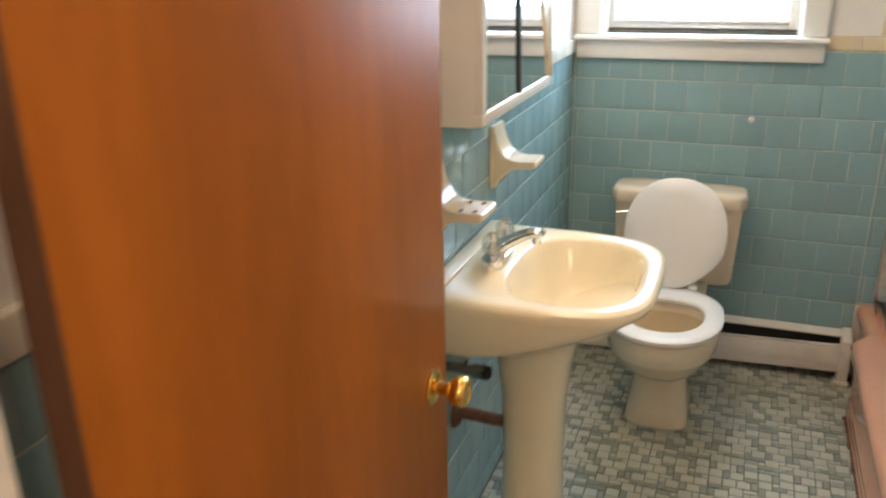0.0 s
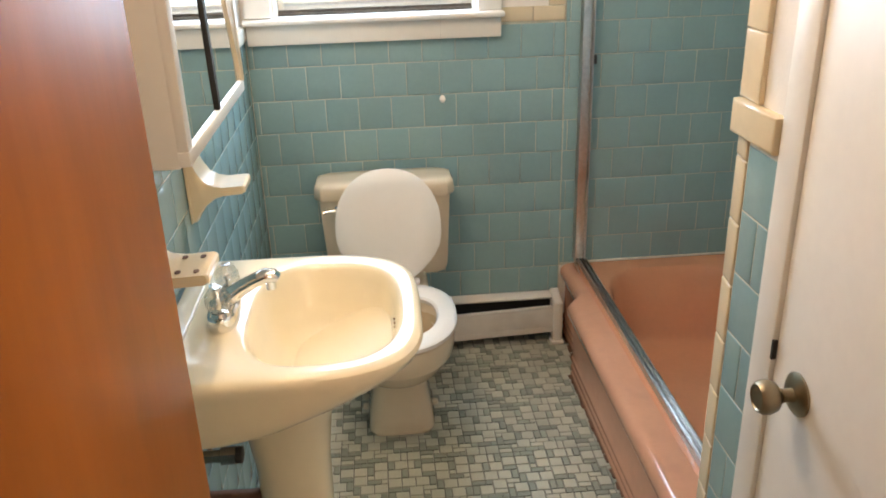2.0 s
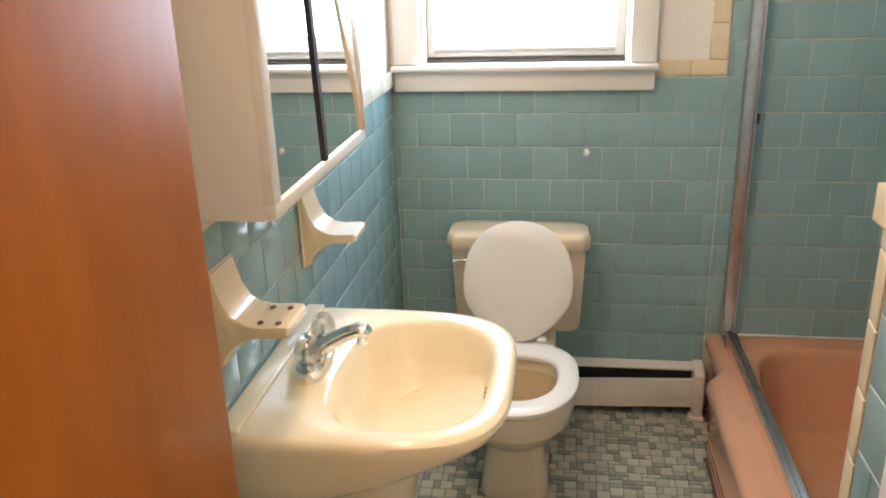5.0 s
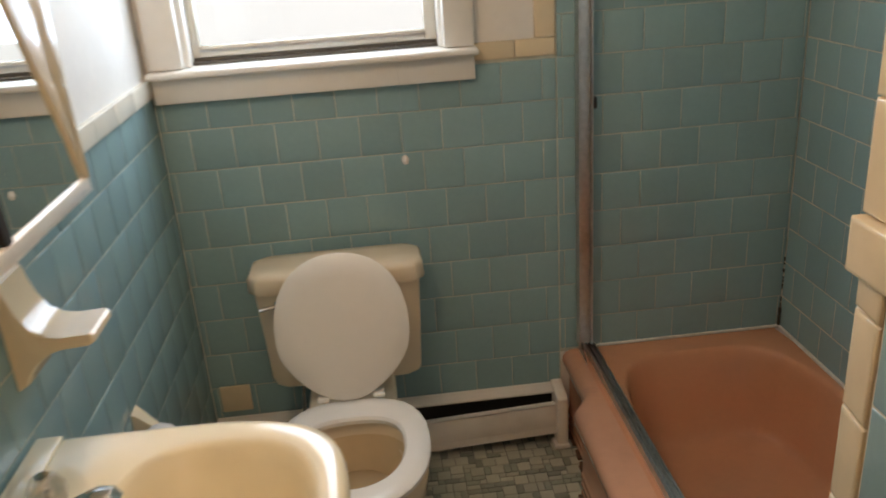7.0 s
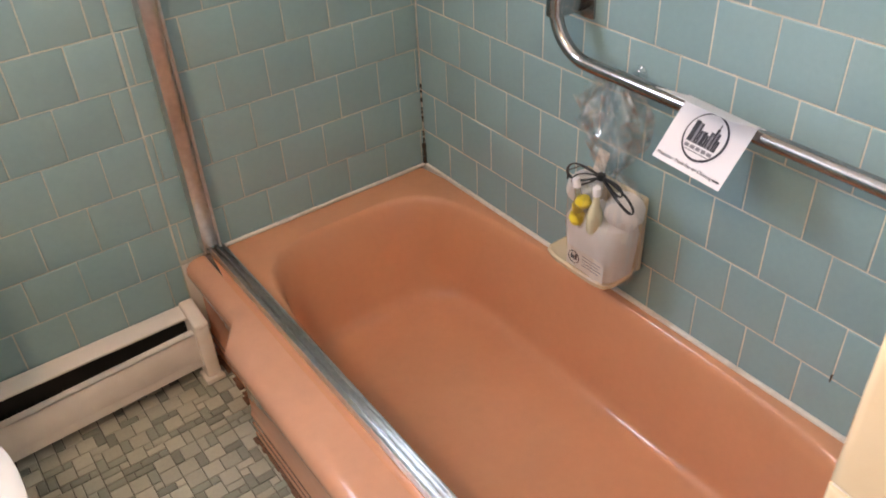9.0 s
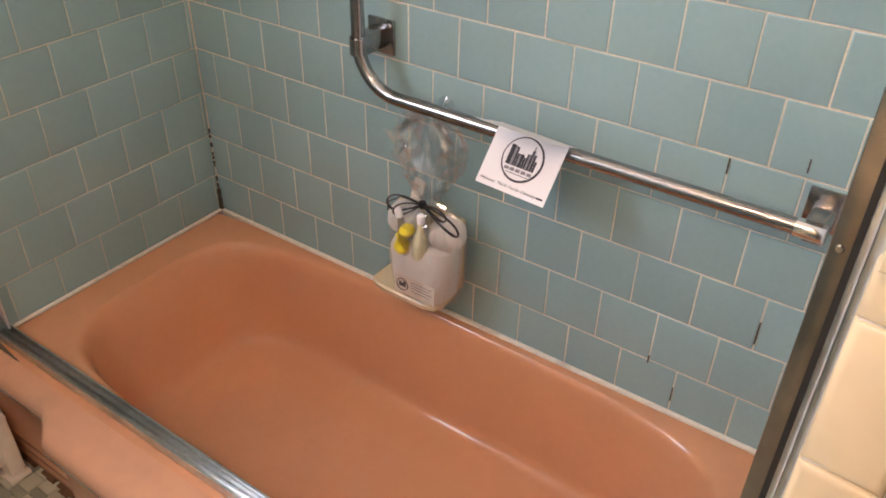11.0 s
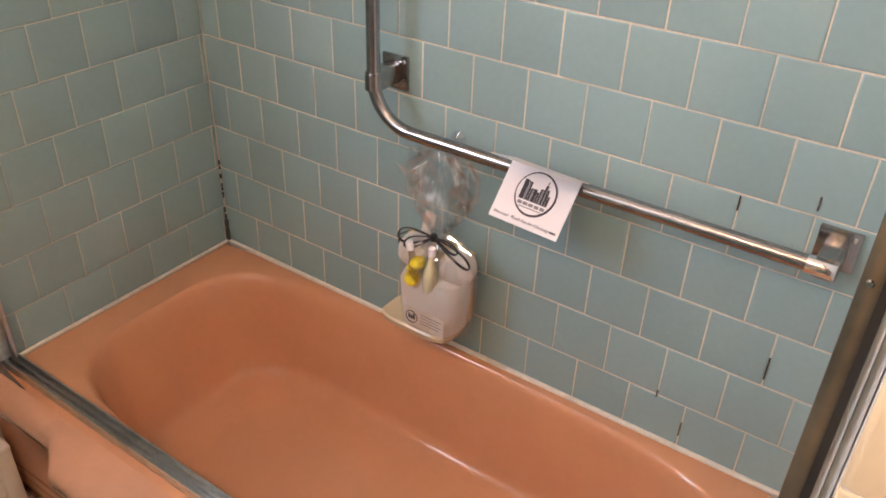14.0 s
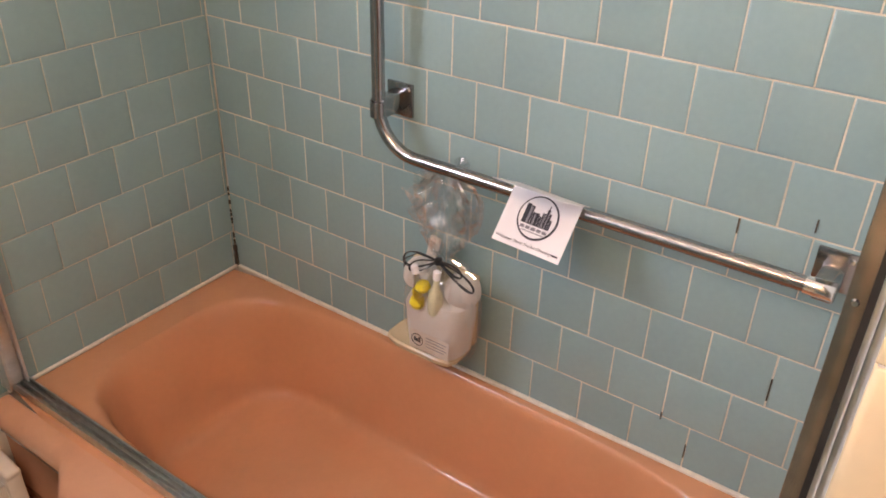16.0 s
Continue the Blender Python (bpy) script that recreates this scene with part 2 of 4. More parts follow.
wall_n = tagged(part("wall_north", boxes(
    (-1.6, -0.64, WALL_N + G, 3.0, 0, TOP), (0.035, 1.3, WALL_N + G, 3.0, 0, TOP),
    (-0.64, 0.035, WALL_N + G, 3.0, 0, 1.18), (-0.64, 0.035, WALL_N + G, 3.0, 2.02, TOP)), PLASTER, smooth=False),
    "tiled bathroom wall with a window, teal tile below white plaster", "wall", kind="structure")
wall_e = tagged(part("wall_east", box(WALL_E + G, 1.3, -1.7, WALL_N + G, 0, TOP), PLASTER, smooth=False), "teal tiled wall along the bathtub", "wall", kind="structure")
wall_w = tagged(part("wall_west", box(-1.6, WALL_W - G, 0.05, WALL_N + G, 0, TOP), PLASTER, smooth=False), "teal tiled wall behind the sink, white plaster above", "wall", kind="structure")
wall_s = tagged(part("wall_south", boxes((WALL_W - G, -0.625, 0.05, WALL_S, 0, TOP), (0.20, 0.40, 0.05, WALL_S, 0, TOP), (-0.625, 0.20, 0.05, WALL_S, 2.06, TOP)), PLASTER, smooth=False),
    "white wall round the bathroom doorway", "wall", kind="structure")
wall_wing = tagged(part("wall_wing", boxes((0.265 + G, WALL_E + G, 1.15, 1.30, 0, TOP), (0.275, 0.40, 0.16, 0.30, 0, TOP), (0.275, 0.40, 0.30, 1.15, 2.06, TOP)), PLASTER, smooth=False),
    "short wall at the tub's foot with tiled end", "wall", kind="structure")
tagged(part("wall_closet", boxes((0.86, 0.90, 0.16, 1.15, 0, TOP), (0.40, 0.86, 0.10, 0.16, 0, TOP)), PLASTER, smooth=False), "plain closet wall behind the white door", "wall", kind="structure")
tagged(part("wall_hall", boxes((-1.6, -1.5, -1.7, 0.05, 0, TOP), (-1.5, WALL_E, -1.7, -1.6, 0, TOP)), PLASTER, smooth=False), "plain white hall wall", "wall", kind="structure")

# door frame of the bathroom
frame_s = thing("door_frame_1", "white painted wooden frame round the bathroom doorway", "door frame", "structure")
for nm, d in (("jamb", (-0.625, -0.605, 0.04, 0.15, 0, 2.04)), ("jamb", (0.18, 0.20, 0.04, 0.17, 0, 2.04)), ("head", (-0.605, 0.18, 0.04, 0.17, 2.04, 2.06)),
              ("casing", (-0.69, -0.612, 0.03, 0.05, 0, 2.10)), ("casing", (0.187, 0.265, 0.03, 0.05, 0, 2.10))):
    part(nm, box(*d, bevel=0.003), TRIM, frame_s)

# ---- the window ----
win = thing("window_1", "white painted wooden window with bright frosted daylight", "window", "structure")
part("casing", box(-0.715, -0.632, 2.722, 2.752, 1.207, 2.02, bevel=0.004), TRIM, win)
part("casing", box(0.022, 0.100, 2.722, 2.752, 1.207, 2.02, bevel=0.004), TRIM, win)
part("casing", box(-0.715, 0.100, 2.722, 2.752, 2.022, 2.10, bevel=0.004), TRIM, win)
part("sill", box(-0.723, 0.108, 2.695, 2.86, 1.186, 1.205, bevel=0.007, seg=3), TRIM, win)
part("sill_apron", box(-0.716, 0.099, 2.726, 2.749, 1.122, 1.185, bevel=0.004), TRIM, win)
for d in ((-0.64, -0.618, 2.757, 2.90, 1.206, 2.02), (0.012, 0.034, 2.757, 2.90, 1.206, 2.02), (-0.618, 0.012, 2.757, 2.90, 1.99, 2.02)):
    part("reveal", box(*d, bevel=0.002), TRIM, win)
sash = part("sash", boxes((-0.617, -0.597, 2.80, 2.83, 1.222, 1.98), (-0.020, 0.011, 2.80, 2.83, 1.222, 1.98), (-0.597, -0.020, 2.80, 2.83, 1.222, 1.250), (-0.597, -0.020, 2.80, 2.83, 1.95, 1.98), bevel=0.003), SASHPAINT, win, "aged beige sash")
part("sash_track", boxes((-0.617, 0.011, 2.785, 2.80, 1.2055, 1.213), (-0.617, 0.011, 2.80, 2.835, 1.2055, 1.2215)), DARKTRACK, win, "dark sash track")
part("sash_rail", box(-0.60, -0.017, 2.794, 2.80, 1.236, 1.242), ALU, win, "thin grey metal strip")
pane = part("pane", box(-0.597, -0.020, 2.812, 2.816, 1.25, 1.95), PANE, win)
pane.visible_shadow = False
back = tagged(part("backdrop", box(-2.6, 2.0, 3.9, 3.92, 0.3, 3.6), SKYGLOW, smooth=False), "bright white overcast daylight outside", "sky", kind="structure")

# ---- the amber wooden door, standing open ----
def doorknob(name_parent, m, mat, rose_r=0.031, knob_r=0.027):
    """Rose, neck and rounded knob along local +z."""
    part("rose", lathe([(0, 0), (rose_r, 0), (rose_r, 0.003), (rose_r * 0.8, 0.008), (0.012, 0.010), (0, 0.010)], m), mat, name_parent)
    part("neck", lathe([(0, 0.008), (0.011, 0.009), (0.010, 0.022), (0.013, 0.030), (0, 0.030)], m), mat, name_parent)
    part("knob", lathe([(0, 0.028), (0.013, 0.029), (knob_r * 0.85, 0.036), (knob_r, 0.047), (knob_r * 0.96, 0.056), (knob_r * 0.80, 0.062), (knob_r * 0.72, 0.0625), (knob_r * 0.66, 0.0605), (0, 0.0605)], m, 28), mat, name_parent)


door = thing("door_1", "amber stained wooden door standing open with brass knob", "door", "structure")
door.matrix_world = pose(-0.576, 0.19, 0, 0, 0, -1.0)
leaf = part("leaf", box(-0.036, 0, 0, 0.762, 0.012, 2.03, bevel=0.002), WOOD, door)
# thin dark sheet: the edge's shade is put into its colour
part("hinge_stile_edge", box(-0.035, -0.001, -0.002, 0.0, 0.012, 2.03), SHADEDWOOD, door, "door edge coloured dark for the shade on it")
doorknob(door, pose(0, 0.70, 0.800, 0, 90, 0), BRASS)
doorknob(door, pose(-0.036, 0.70, 0.800, 0, -90, 0), BRASS)
part("latch_plate", box(-0.030, -0.006, 0.762, 0.7635, 0.765, 0.835), BRASS, door)
# ---- the white closet door ----
frame_c = thing("door_frame_2", "white painted wooden casing round the closet door", "door frame", "structure")
part("casing", box(0.259, 0.273, 1.085, 1.148, 0, 2.06, bevel=0.004), TRIM, frame_c)
part("casing", box(0.259, 0.273, 0.245, 0.335, 0, 2.06, bevel=0.004), TRIM, frame_c)
part("casing", box(0.259, 0.273, 0.335, 1.085, 2.03, 2.06, bevel=0.004), TRIM, frame_c)
part("jamb", box(0.274, 0.39, 1.086, 1.149, 0, 2.05), TRIM, frame_c)
door2 = thing("door_2", "flat white painted closet door, shut, with nickel knob", "door", "structure")
part("leaf", box(0.266, 0.303, 0.34, 1.0835, 0.012, 2.025, bevel=0.002), DOORWHITE, door2)
doorknob(door2, pose(0.266, 1.008, 0.853, 0, -90, 0), NICKEL, 0.033, 0.026)
part("keeper", box(0.2585, 0.2655, 1.0815, 1.0865, 0.868, 0.900), DARKGAP, door2)

# ---- bathtub ----
tub = thing("bathtub", "pink enamelled built-in bathtub with stepped apron", "bathtub")
CX, CY = 0.699, 2.02
N = 72
rings = [oval(0.683, 2.0225, 0.288, 0.3135, 0.7195, 60, N), oval(0.690, 2.0225, 0.2895, 0.300, 0.690, 24, N)]
for dy, z, a, b, n in ((0.006, 0.289, 0.277, 0.640, 5), (0.006, 0.285, 0.273, 0.636, 4.8), (0.005, 0.276, 0.2685, 0.631, 4.7), (0.003, 0.25, 0.263, 0.622, 4.7), (0, 0.17, 0.253, 0.600, 5), (-0.006, 0.10, 0.245, 0.582, 5.6),
                       (-0.009, 0.060, 0.240, 0.571, 6.2), (-0.011, 0.043, 0.235, 0.563, 6.6), (-0.012, 0.034, 0.227, 0.554, 6.8), (-0.013, 0.029, 0.215, 0.541, 6.8), (-0.02, 0.0265, 0.19, 0.50, 6), (-0.05, 0.025, 0.05, 0.2, 2.5)):
    rings.append(oval(CX, CY + dy, z, a, b, n, N))
part("basin", loft(rings, cap_first=False), PINK, tub)


def apron_outline(edge, face, rib):
    """(x, z) from the deck over the rolled rim and down the face to the floor."""
    out = [(0.372, 0.287), (edge + 0.040, 0.289), (edge + 0.022, 0.287), (edge + 0.010, 0.281), (edge + 0.002, 0.270), (edge, 0.256), (edge + 0.003, 0.240), (edge + 0.010, 0.229), (face - 0.002, 0.222), (face, 0.212)]
    for k in range(3):
        z = 0.085 - 0.030 * k
        out += [(face, z), (face - rib, z - 0.006), (face - rib, z - 0.020), (face, z - 0.027)]
    return out + [(face - rib, 0.0), (0.372, 0.0)]


end_o, main_o = apron_outline(0.322, 0.342, 0.004), apron_outline(0.276, 0.300, 0.004)
mid_o = [((a[0] + b[0]) / 2, (a[1] + b[1]) / 2) for a, b in zip(end_o, main_o)]
part("apron", loft([[(x, y, z) for x, z in o] for y, o in ((2.745, end_o), (2.50, end_o), (2.465, mid_o), (2.43, main_o), (1.98, main_o), (1.305, main_o))]), APRON, tub)
part("drain", lathe([(0, 0), (0.024, 0), (0.022, 0.003), (0.010, 0.002), (0, 0.002)], pose(CX, 1.55, 0.026)), CHROME, tub)

# shower enclosure: sill track and wall jambs
encl = thing("shower_door_frame", "aluminium shower door track and jambs without doors", "shower frame")
part("sill_track", boxes((0.384, 0.418, 1.302, 2.744, 0.2905, 0.297), (0.384, 0.388, 1.302, 2.744, 0.297, 0.312), (0.399, 0.402, 1.302, 2.744, 0.297, 0.310), (0.414, 0.418, 1.302, 2.744, 0.297, 0.307), bevel=0.0008), ALU, encl)
part("jamb_channel", boxes((0.366, 0.408, 2.730, 2.749, 0.312, 1.95), (0.366, 0.371, 2.710, 2.730, 0.312, 1.95), (0.403, 0.408, 2.716, 2.730, 0.312, 1.95), bevel=0.001), ALU, encl)
part("dark_seal", box(0.346, 0.375, 1.3085, 1.310, 0.312, 1.95), DARKGAP, encl, "black strip along the jamb")
part("dark_seal", box(0.383, 0.411, 1.3065, 1.3195, 0.312, 1.95), DARKGAP, encl, "black strip along the jamb")
part("bumper", box(0.4085, 0.417, 2.712, 2.726, 1.02, 1.05, bevel=0.002), DARKGAP, encl, "small black rubber bumper")
part("jamb_channel", boxes((0.376, 0.420, 1.301, 1.306, 0.312, 1.95), (0.376, 0.381, 1.306, 1.311, 0.312, 1.95), (0.340, 0.374, 1.301, 1.308, 0.295, 1.95), (0.340, 0.345, 1.308, 1.313, 0.295, 1.95), bevel=0.001), ALU, encl)
part("jamb_lip", box(0.412, 0.420, 1.3062, 1.335, 0.312, 1.95, bevel=0.001), JAMB, encl, "metal lip tinted with the brown it reflects")
for z in (0.70, 1.08, 1.40):
    part("screw", lathe([(0, 0), (0.0035, 0), (0.0025, 0.0015), (0, 0.0015)], pose(0.4118, 1.328, z, 0, -90, 0), 10), CHROME, encl)

# caulk beads
for nm, d in (("caulk", (0.372, 0.995, 2.7415, 2.7505, 0.2885, 0.2955)), ("caulk", (0.9905, 1.0005, 1.305, 2.7405, 0.2885, 0.2965))):
    tagged(part(nm, box(*d, bevel=0.003), CAULK, smooth=True), "uneven white caulk bead along the bathtub", "caulk", kind="structure")
bm = bmesh.new()
for k in range(26):
    z = 0.292 + 0.24 * (k / 26) ** 1.4
    s = random.uniform(0.002, 0.0045) * (1.6 if k < 10 else 0.8)
    if k > 7 and random.random() < 0.6:
        continue
    box(1.0 - s - 0.001, 1.0 - 0.0005, 2.75 - s - 0.001, 2.75 - 0.0005, z, z + random.uniform(0.006, 0.016), bm=bm)
tagged(part("mildew", bm, MILDEW), "dark mildew in the tub's tile corner", "stain", kind="stuff")

bm = bmesh.new()
for y, z0, z1 in ((1.435, 0.515, 0.560), (1.545, 0.800, 0.826), (1.436, 0.838, 0.860), (1.545, 0.318, 0.350), (1.600, 0.384, 0.400)):
    box(0.9985, 1.0035, y - 0.0012, y + 0.0012, z0, z1, bm=bm)
tagged(part("grout_crack", bm, MILDEW, smooth=False), "black cracks in the grout of the tub wall", "crack", kind="stuff")

# brown grime gathered along the apron's foot and the heater's end
bm = bmesh.new()
gr = random.Random(21)
y = 1.32
while y < 2.73:
    step = gr.uniform(0.008, 0.03)
    face = 0.338 if y > 2.48 else (0.296 if y < 2.42 else 0.296 + 0.042 * (y - 2.42) / 0.06)
    w = gr.uniform(0.003, 0.009) * (1.8 if y > 2.45 else 1.0)
    if gr.random() < 0.85:
        box(face - w, face + 0.003, y, y + step, 0.0012, 0.0012 + gr.uniform(0.002, 0.006), bevel=0.001, bm=bm, seg=1)
    y += step
tagged(part("grime", bm, RUSTBROWN), "brown grime along the foot of the bathtub apron", "grime", kind="stuff")

# ---- grab bar ----
bar = thing("grab_bar", "bent stainless steel grab bar on the tub wall", "grab bar")
XB, YB, ZB = 0.930, 2.205, 0.790
pts = [(XB, YB, 1.75), (XB, YB, 0.875)]
for k in range(11):
    a = math.pi / 2 * k / 10
    pts.append((XB, YB - 0.085 * (1 - math.cos(a)), ZB + 0.085 * (1 - math.sin(a))))
pts += [(XB, 1.9, ZB), (XB, 1.385, ZB)]
part("rail", tube(pts, 0.0125, 16), STEEL, bar)
part("end_cap", lathe([(0, 0), (0.014, 0), (0.0145, 0.002), (0.0145, 0.040), (0, 0.040)], pose(XB, 1.381, ZB, -90, 0, 0), 20), CHROME, bar)
for y, z in ((YB + 0.0, 0.870), (1.395, ZB)):
    off = 0.0
    fl = part("flange", boxes((0.9935, 0.9995, y - 0.030 + off, y + 0.030 + off, z - 0.033, z + 0.033), bevel=0.0015), STEEL, bar)
    part("post", boxes((XB - 0.006, 0.9935, y - 0.016, y + 0.016, z - 0.017, z + 0.020), bevel=0.004), STEEL, bar)
    for s in (-1, 1):
        part("screw", lathe([(0, 0), (0.005, 0), (0.0035, 0.0025), (0, 0.0025)], pose(0.9934, y - 0.020 * s, z + 0.022 * s, 0, -90, 0), 10), CHROME, bar)
part("collar", lathe([(0, 0), (0.0165, 0), (0.0165, 0.030), (0, 0.030)], pose(XB, YB, 0.855), 20), STEEL, bar)

# ---- folded welcome card on the bar ----
def flat_text(body, size, mat, parent, m, shear=0.0):
    cu = bpy.data.curves.new("text", "FONT")
    cu.body, cu.size, cu.align_x, cu.align_y, cu.shear = body, size, "CENTER", "CENTER", shear
    cu.extrude = 0.0001
    tmp = new("text", cu)
    me = bpy.data.meshes.new_from_object(tmp.evaluated_get(bpy.context.evaluated_depsgraph_get()))
    bpy.data.objects.remove(tmp)
    me.materials.clear()
    me.materials.append(mat)
    ob = new("lettering", me)
    ob.parent, ob.matrix_basis = parent, m
    return ob


card = thing("welcome_card", "white folded card with black skyline emblem on the grab bar", "card")
# local frame: x along the card, y up it, z out of its front
ux = Vector((-0.010, -0.141, 0.0)).normalized()
uy = Vector((0.066, 0.006, 0.084))
uy = (uy - ux * uy.dot(ux)).normalized()
uz = ux.cross(uy)
card.matrix_world = Matrix.Translation((0.891, 1.838, 0.769)) @ Matrix((ux, uy, uz)).transposed().to_4x4()
CW, CH = 0.0665, 0.053
part("front_leaf", box(-CW, CW, -CH, CH, -0.0004, 0.0), PAPER, card, smooth=False)
bm = box(-CW + 0.010, CW + 0.012, -0.098, 0.0, -0.0004, 0.0)
part("back_leaf", moved(bm, pose(0, CH, -0.0002, -78, 0, 0)), PAPER, card, smooth=False)
bm = bmesh.new()
cnt = 56
for a0, (r0, r1) in ((0, (0.0365, 0.0385)),):
    vin, vout = [], []
    for k in range(cnt):
        a = 2 * math.pi * k / cnt
        w = 0.0010 + 0.0022 * (0.5 + 0.5 * math.cos(a + 0.6))
        vin.append(bm.verts.new(((0.0375 - w) * math.cos(a), 0.006 + (0.0375 - w) * math.sin(a), 0.0006)))
        vout.append(bm.verts.new((0.0385 * math.cos(a), 0.006 + 0.0385 * math.sin(a), 0.0006)))
    for k in range(cnt):
        bm.faces.new((vin[k], vout[k], vout[(k + 1) % cnt], vin[(k + 1) % cnt]))
part("emblem_ring", bm, INK, card, smooth=False)
bm = bmesh.new()
for x0, w, h in ((-0.028, 0.008, 0.034), (-0.0195, 0.007, 0.032), (-0.012, 0.006, 0.022), (-0.0055, 0.006, 0.0225), (0.001, 0.004, 0.019), (0.0055, 0.006, 0.026), (0.012, 0.005, 0.034), (0.0138, 0.0014, 0.041), (0.0175, 0.004, 0.028), (0.022, 0.004, 0.018)):
    box(x0, x0 + w, -0.008, -0.008 + h, 0.0004, 0.0008, bm=bm)
part("skyline", bm, INK, card, smooth=False)
bm = bmesh.new()
for x0, w, h in ((-0.0195, 0.004, 0.030), (-0.0085, 0.0025, 0.020), (0.0085, 0.0025, 0.024), (0.0155, 0.0018, 0.031)):
    box(x0, x0 + w, -0.008, -0.008 + h, 0.0007, 0.0011, bm=bm)
part("skyline_shade", bm, GREYINK, card, smooth=False)
part("name_bar", boxes(*((-0.0265 + 0.0108 * k, -0.0180 + 0.0108 * k, -0.0165, -0.0110, 0.0004, 0.0008) for k in range(5))), GREYINK, card, smooth=False)
part("small_print", box(-0.022, 0.022, -0.0205, -0.0190, 0.0004, 0.0008), GREYINK, card, smooth=False)
flat_text("Welcome!  Thank You for Choosing", 0.0074, INK, card, pose(-0.008, -0.0425, 0.0006), 0.35)
part("name_bar", box(0.049, 0.061, -0.0445, -0.0415, 0.0004, 0.0008), INK, card, smooth=False)

# ---- soap dish with the gift bag ----
dish = thing("soap_dish", "cream ceramic soap dish set in the tub wall", "soap dish")
part("back_plate", box(0.982, 0.9995, 2.005, 2.165, 0.375, 0.545, bevel=0.006, seg=3), CREAM, dish)
part("tray", loft([oval(0.945, 2.085, 0.368, 0.036, 0.070, 5, 32), oval(0.938, 2.085, 0.372, 0.046, 0.082, 5, 32), oval(0.936, 2.085, 0.386, 0.050, 0.088, 5, 32), oval(0.936, 2.085, 0.390, 0.046, 0.083, 5, 32), oval(0.938, 2.085, 0.384, 0.040, 0.075, 5, 32)]), CREAM, dish)
part("grip", tube([(0.982, 2.018, 0.540), (0.955, 2.018, 0.525), (0.947, 2.018, 0.490), (0.952, 2.018, 0.450), (0.982, 2.018, 0.432)], 0.005, 10), CREAM, dish)

bag = thing("gift_bag", "clear cellophane gift bag with towels, bottles and black bow", "gift bag")
BX, BY, BZ = 0.925, 2.050, 0.390
rings = []
for z, a, b in ((0.0, 0.034, 0.050), (0.01, 0.040, 0.061), (0.06, 0.042, 0.067), (0.105, 0.042, 0.070), (0.123, 0.036, 0.064), (0.130, 0.022, 0.050)):
    r = oval(BX, BY, BZ + 0.002 + z, a, b, 4, 36)
    rings.append([(x + random.uniform(-.0012, .0012), y + random.uniform(-.0012, .0012), zz) for x, y, zz in r])
part("folded_towel", loft(rings), CLOTH, bag)
for dy, dz, s in ((0.052, 0.160, 1.1), (-0.050, 0.158, 1.2)):
    rr = [(0.0, -0.026), (0.016, -0.026), (0.027 * s, -0.018), (0.031 * s, 0), (0.027 * s, 0.018), (0.014, 0.026), (0, 0.026)]
    part("rolled_washcloth", lathe(rr, pose(BX, BY + dy, BZ + dz, 0, 80, 20), 20), CLOTH, bag)
for dy, tilt, mat, k in ((-0.006, 6, LOTION, 1.0), (0.020, -10, ACRYLIC, 0.95)):
    m = pose(BX - 0.030, BY + dy, BZ + 0.105, tilt, -6, 0)
    bottle = part("bottle", lathe([(0, 0), (0.0135, 0.001), (0.0150, 0.006), (0.0150, 0.040 * k), (0.0125, 0.052 * k), (0.0075, 0.066 * k), (0.006, 0.082 * k), (0.006, 0.090 * k), (0, 0.090 * k)], m, 20), mat, bag)
    part("cap", lathe([(0, 0.088 * k), (0.0075, 0.088 * k), (0.0075, 0.104 * k), (0.006, 0.106 * k), (0, 0.106 * k)], m, 16), PAPER, bottle, "white bottle cap")
part("yellow_soap", lathe([(0, 0), (0.013, 0.001), (0.017, 0.010), (0.014, 0.021), (0.007, 0.024), (0.011, 0.030), (0.012, 0.038), (0.007, 0.046), (0, 0.047)], pose(BX - 0.036, BY + 0.031, BZ + 0.108), 18), YELLOW, bag, "small yellow rounded soap")
part("yellow_soap", lathe([(0, 0), (0.012, 0.001), (0.016, 0.009), (0.012, 0.018), (0, 0.022)], pose(BX - 0.035, BY + 0.020, BZ + 0.150), 18), YELLOW, bag, "small yellow rounded soap")
tag_m = pose(BX - 0.0445, BY - 0.006, BZ + 0.035, 90, 0, -90)
label = part("label_card", moved(box(-0.050, 0.046, -0.022, 0.022, 0, 0.0006), tag_m), TAGPAPER, bag, smooth=False)
part("emblem_ring", moved(tube([(0.0135 * math.cos(2 * math.pi * k / 28) - 0.031, 0.0135 * math.sin(2 * math.pi * k / 28), 0.0012) for k in range(29)], 0.0009, 6), tag_m), INK, label, smooth=False)
part("skyline", moved(boxes((-0.039, -0.035, -0.005, 0.006, 0.0006, 0.0012), (-0.034, -0.029, -0.005, 0.003, 0.0006, 0.0012), (-0.028, -0.023, -0.005, 0.008, 0.0006, 0.0012)), tag_m), INK, label, smooth=False)
part("print_line", moved(boxes(*((-0.010, 0.040 - 0.006 * (k % 2), 0.012 - 0.007 * k, 0.0135 - 0.007 * k, 0.0006, 0.001) for k in range(4))), tag_m), GREYINK, label, smooth=False)


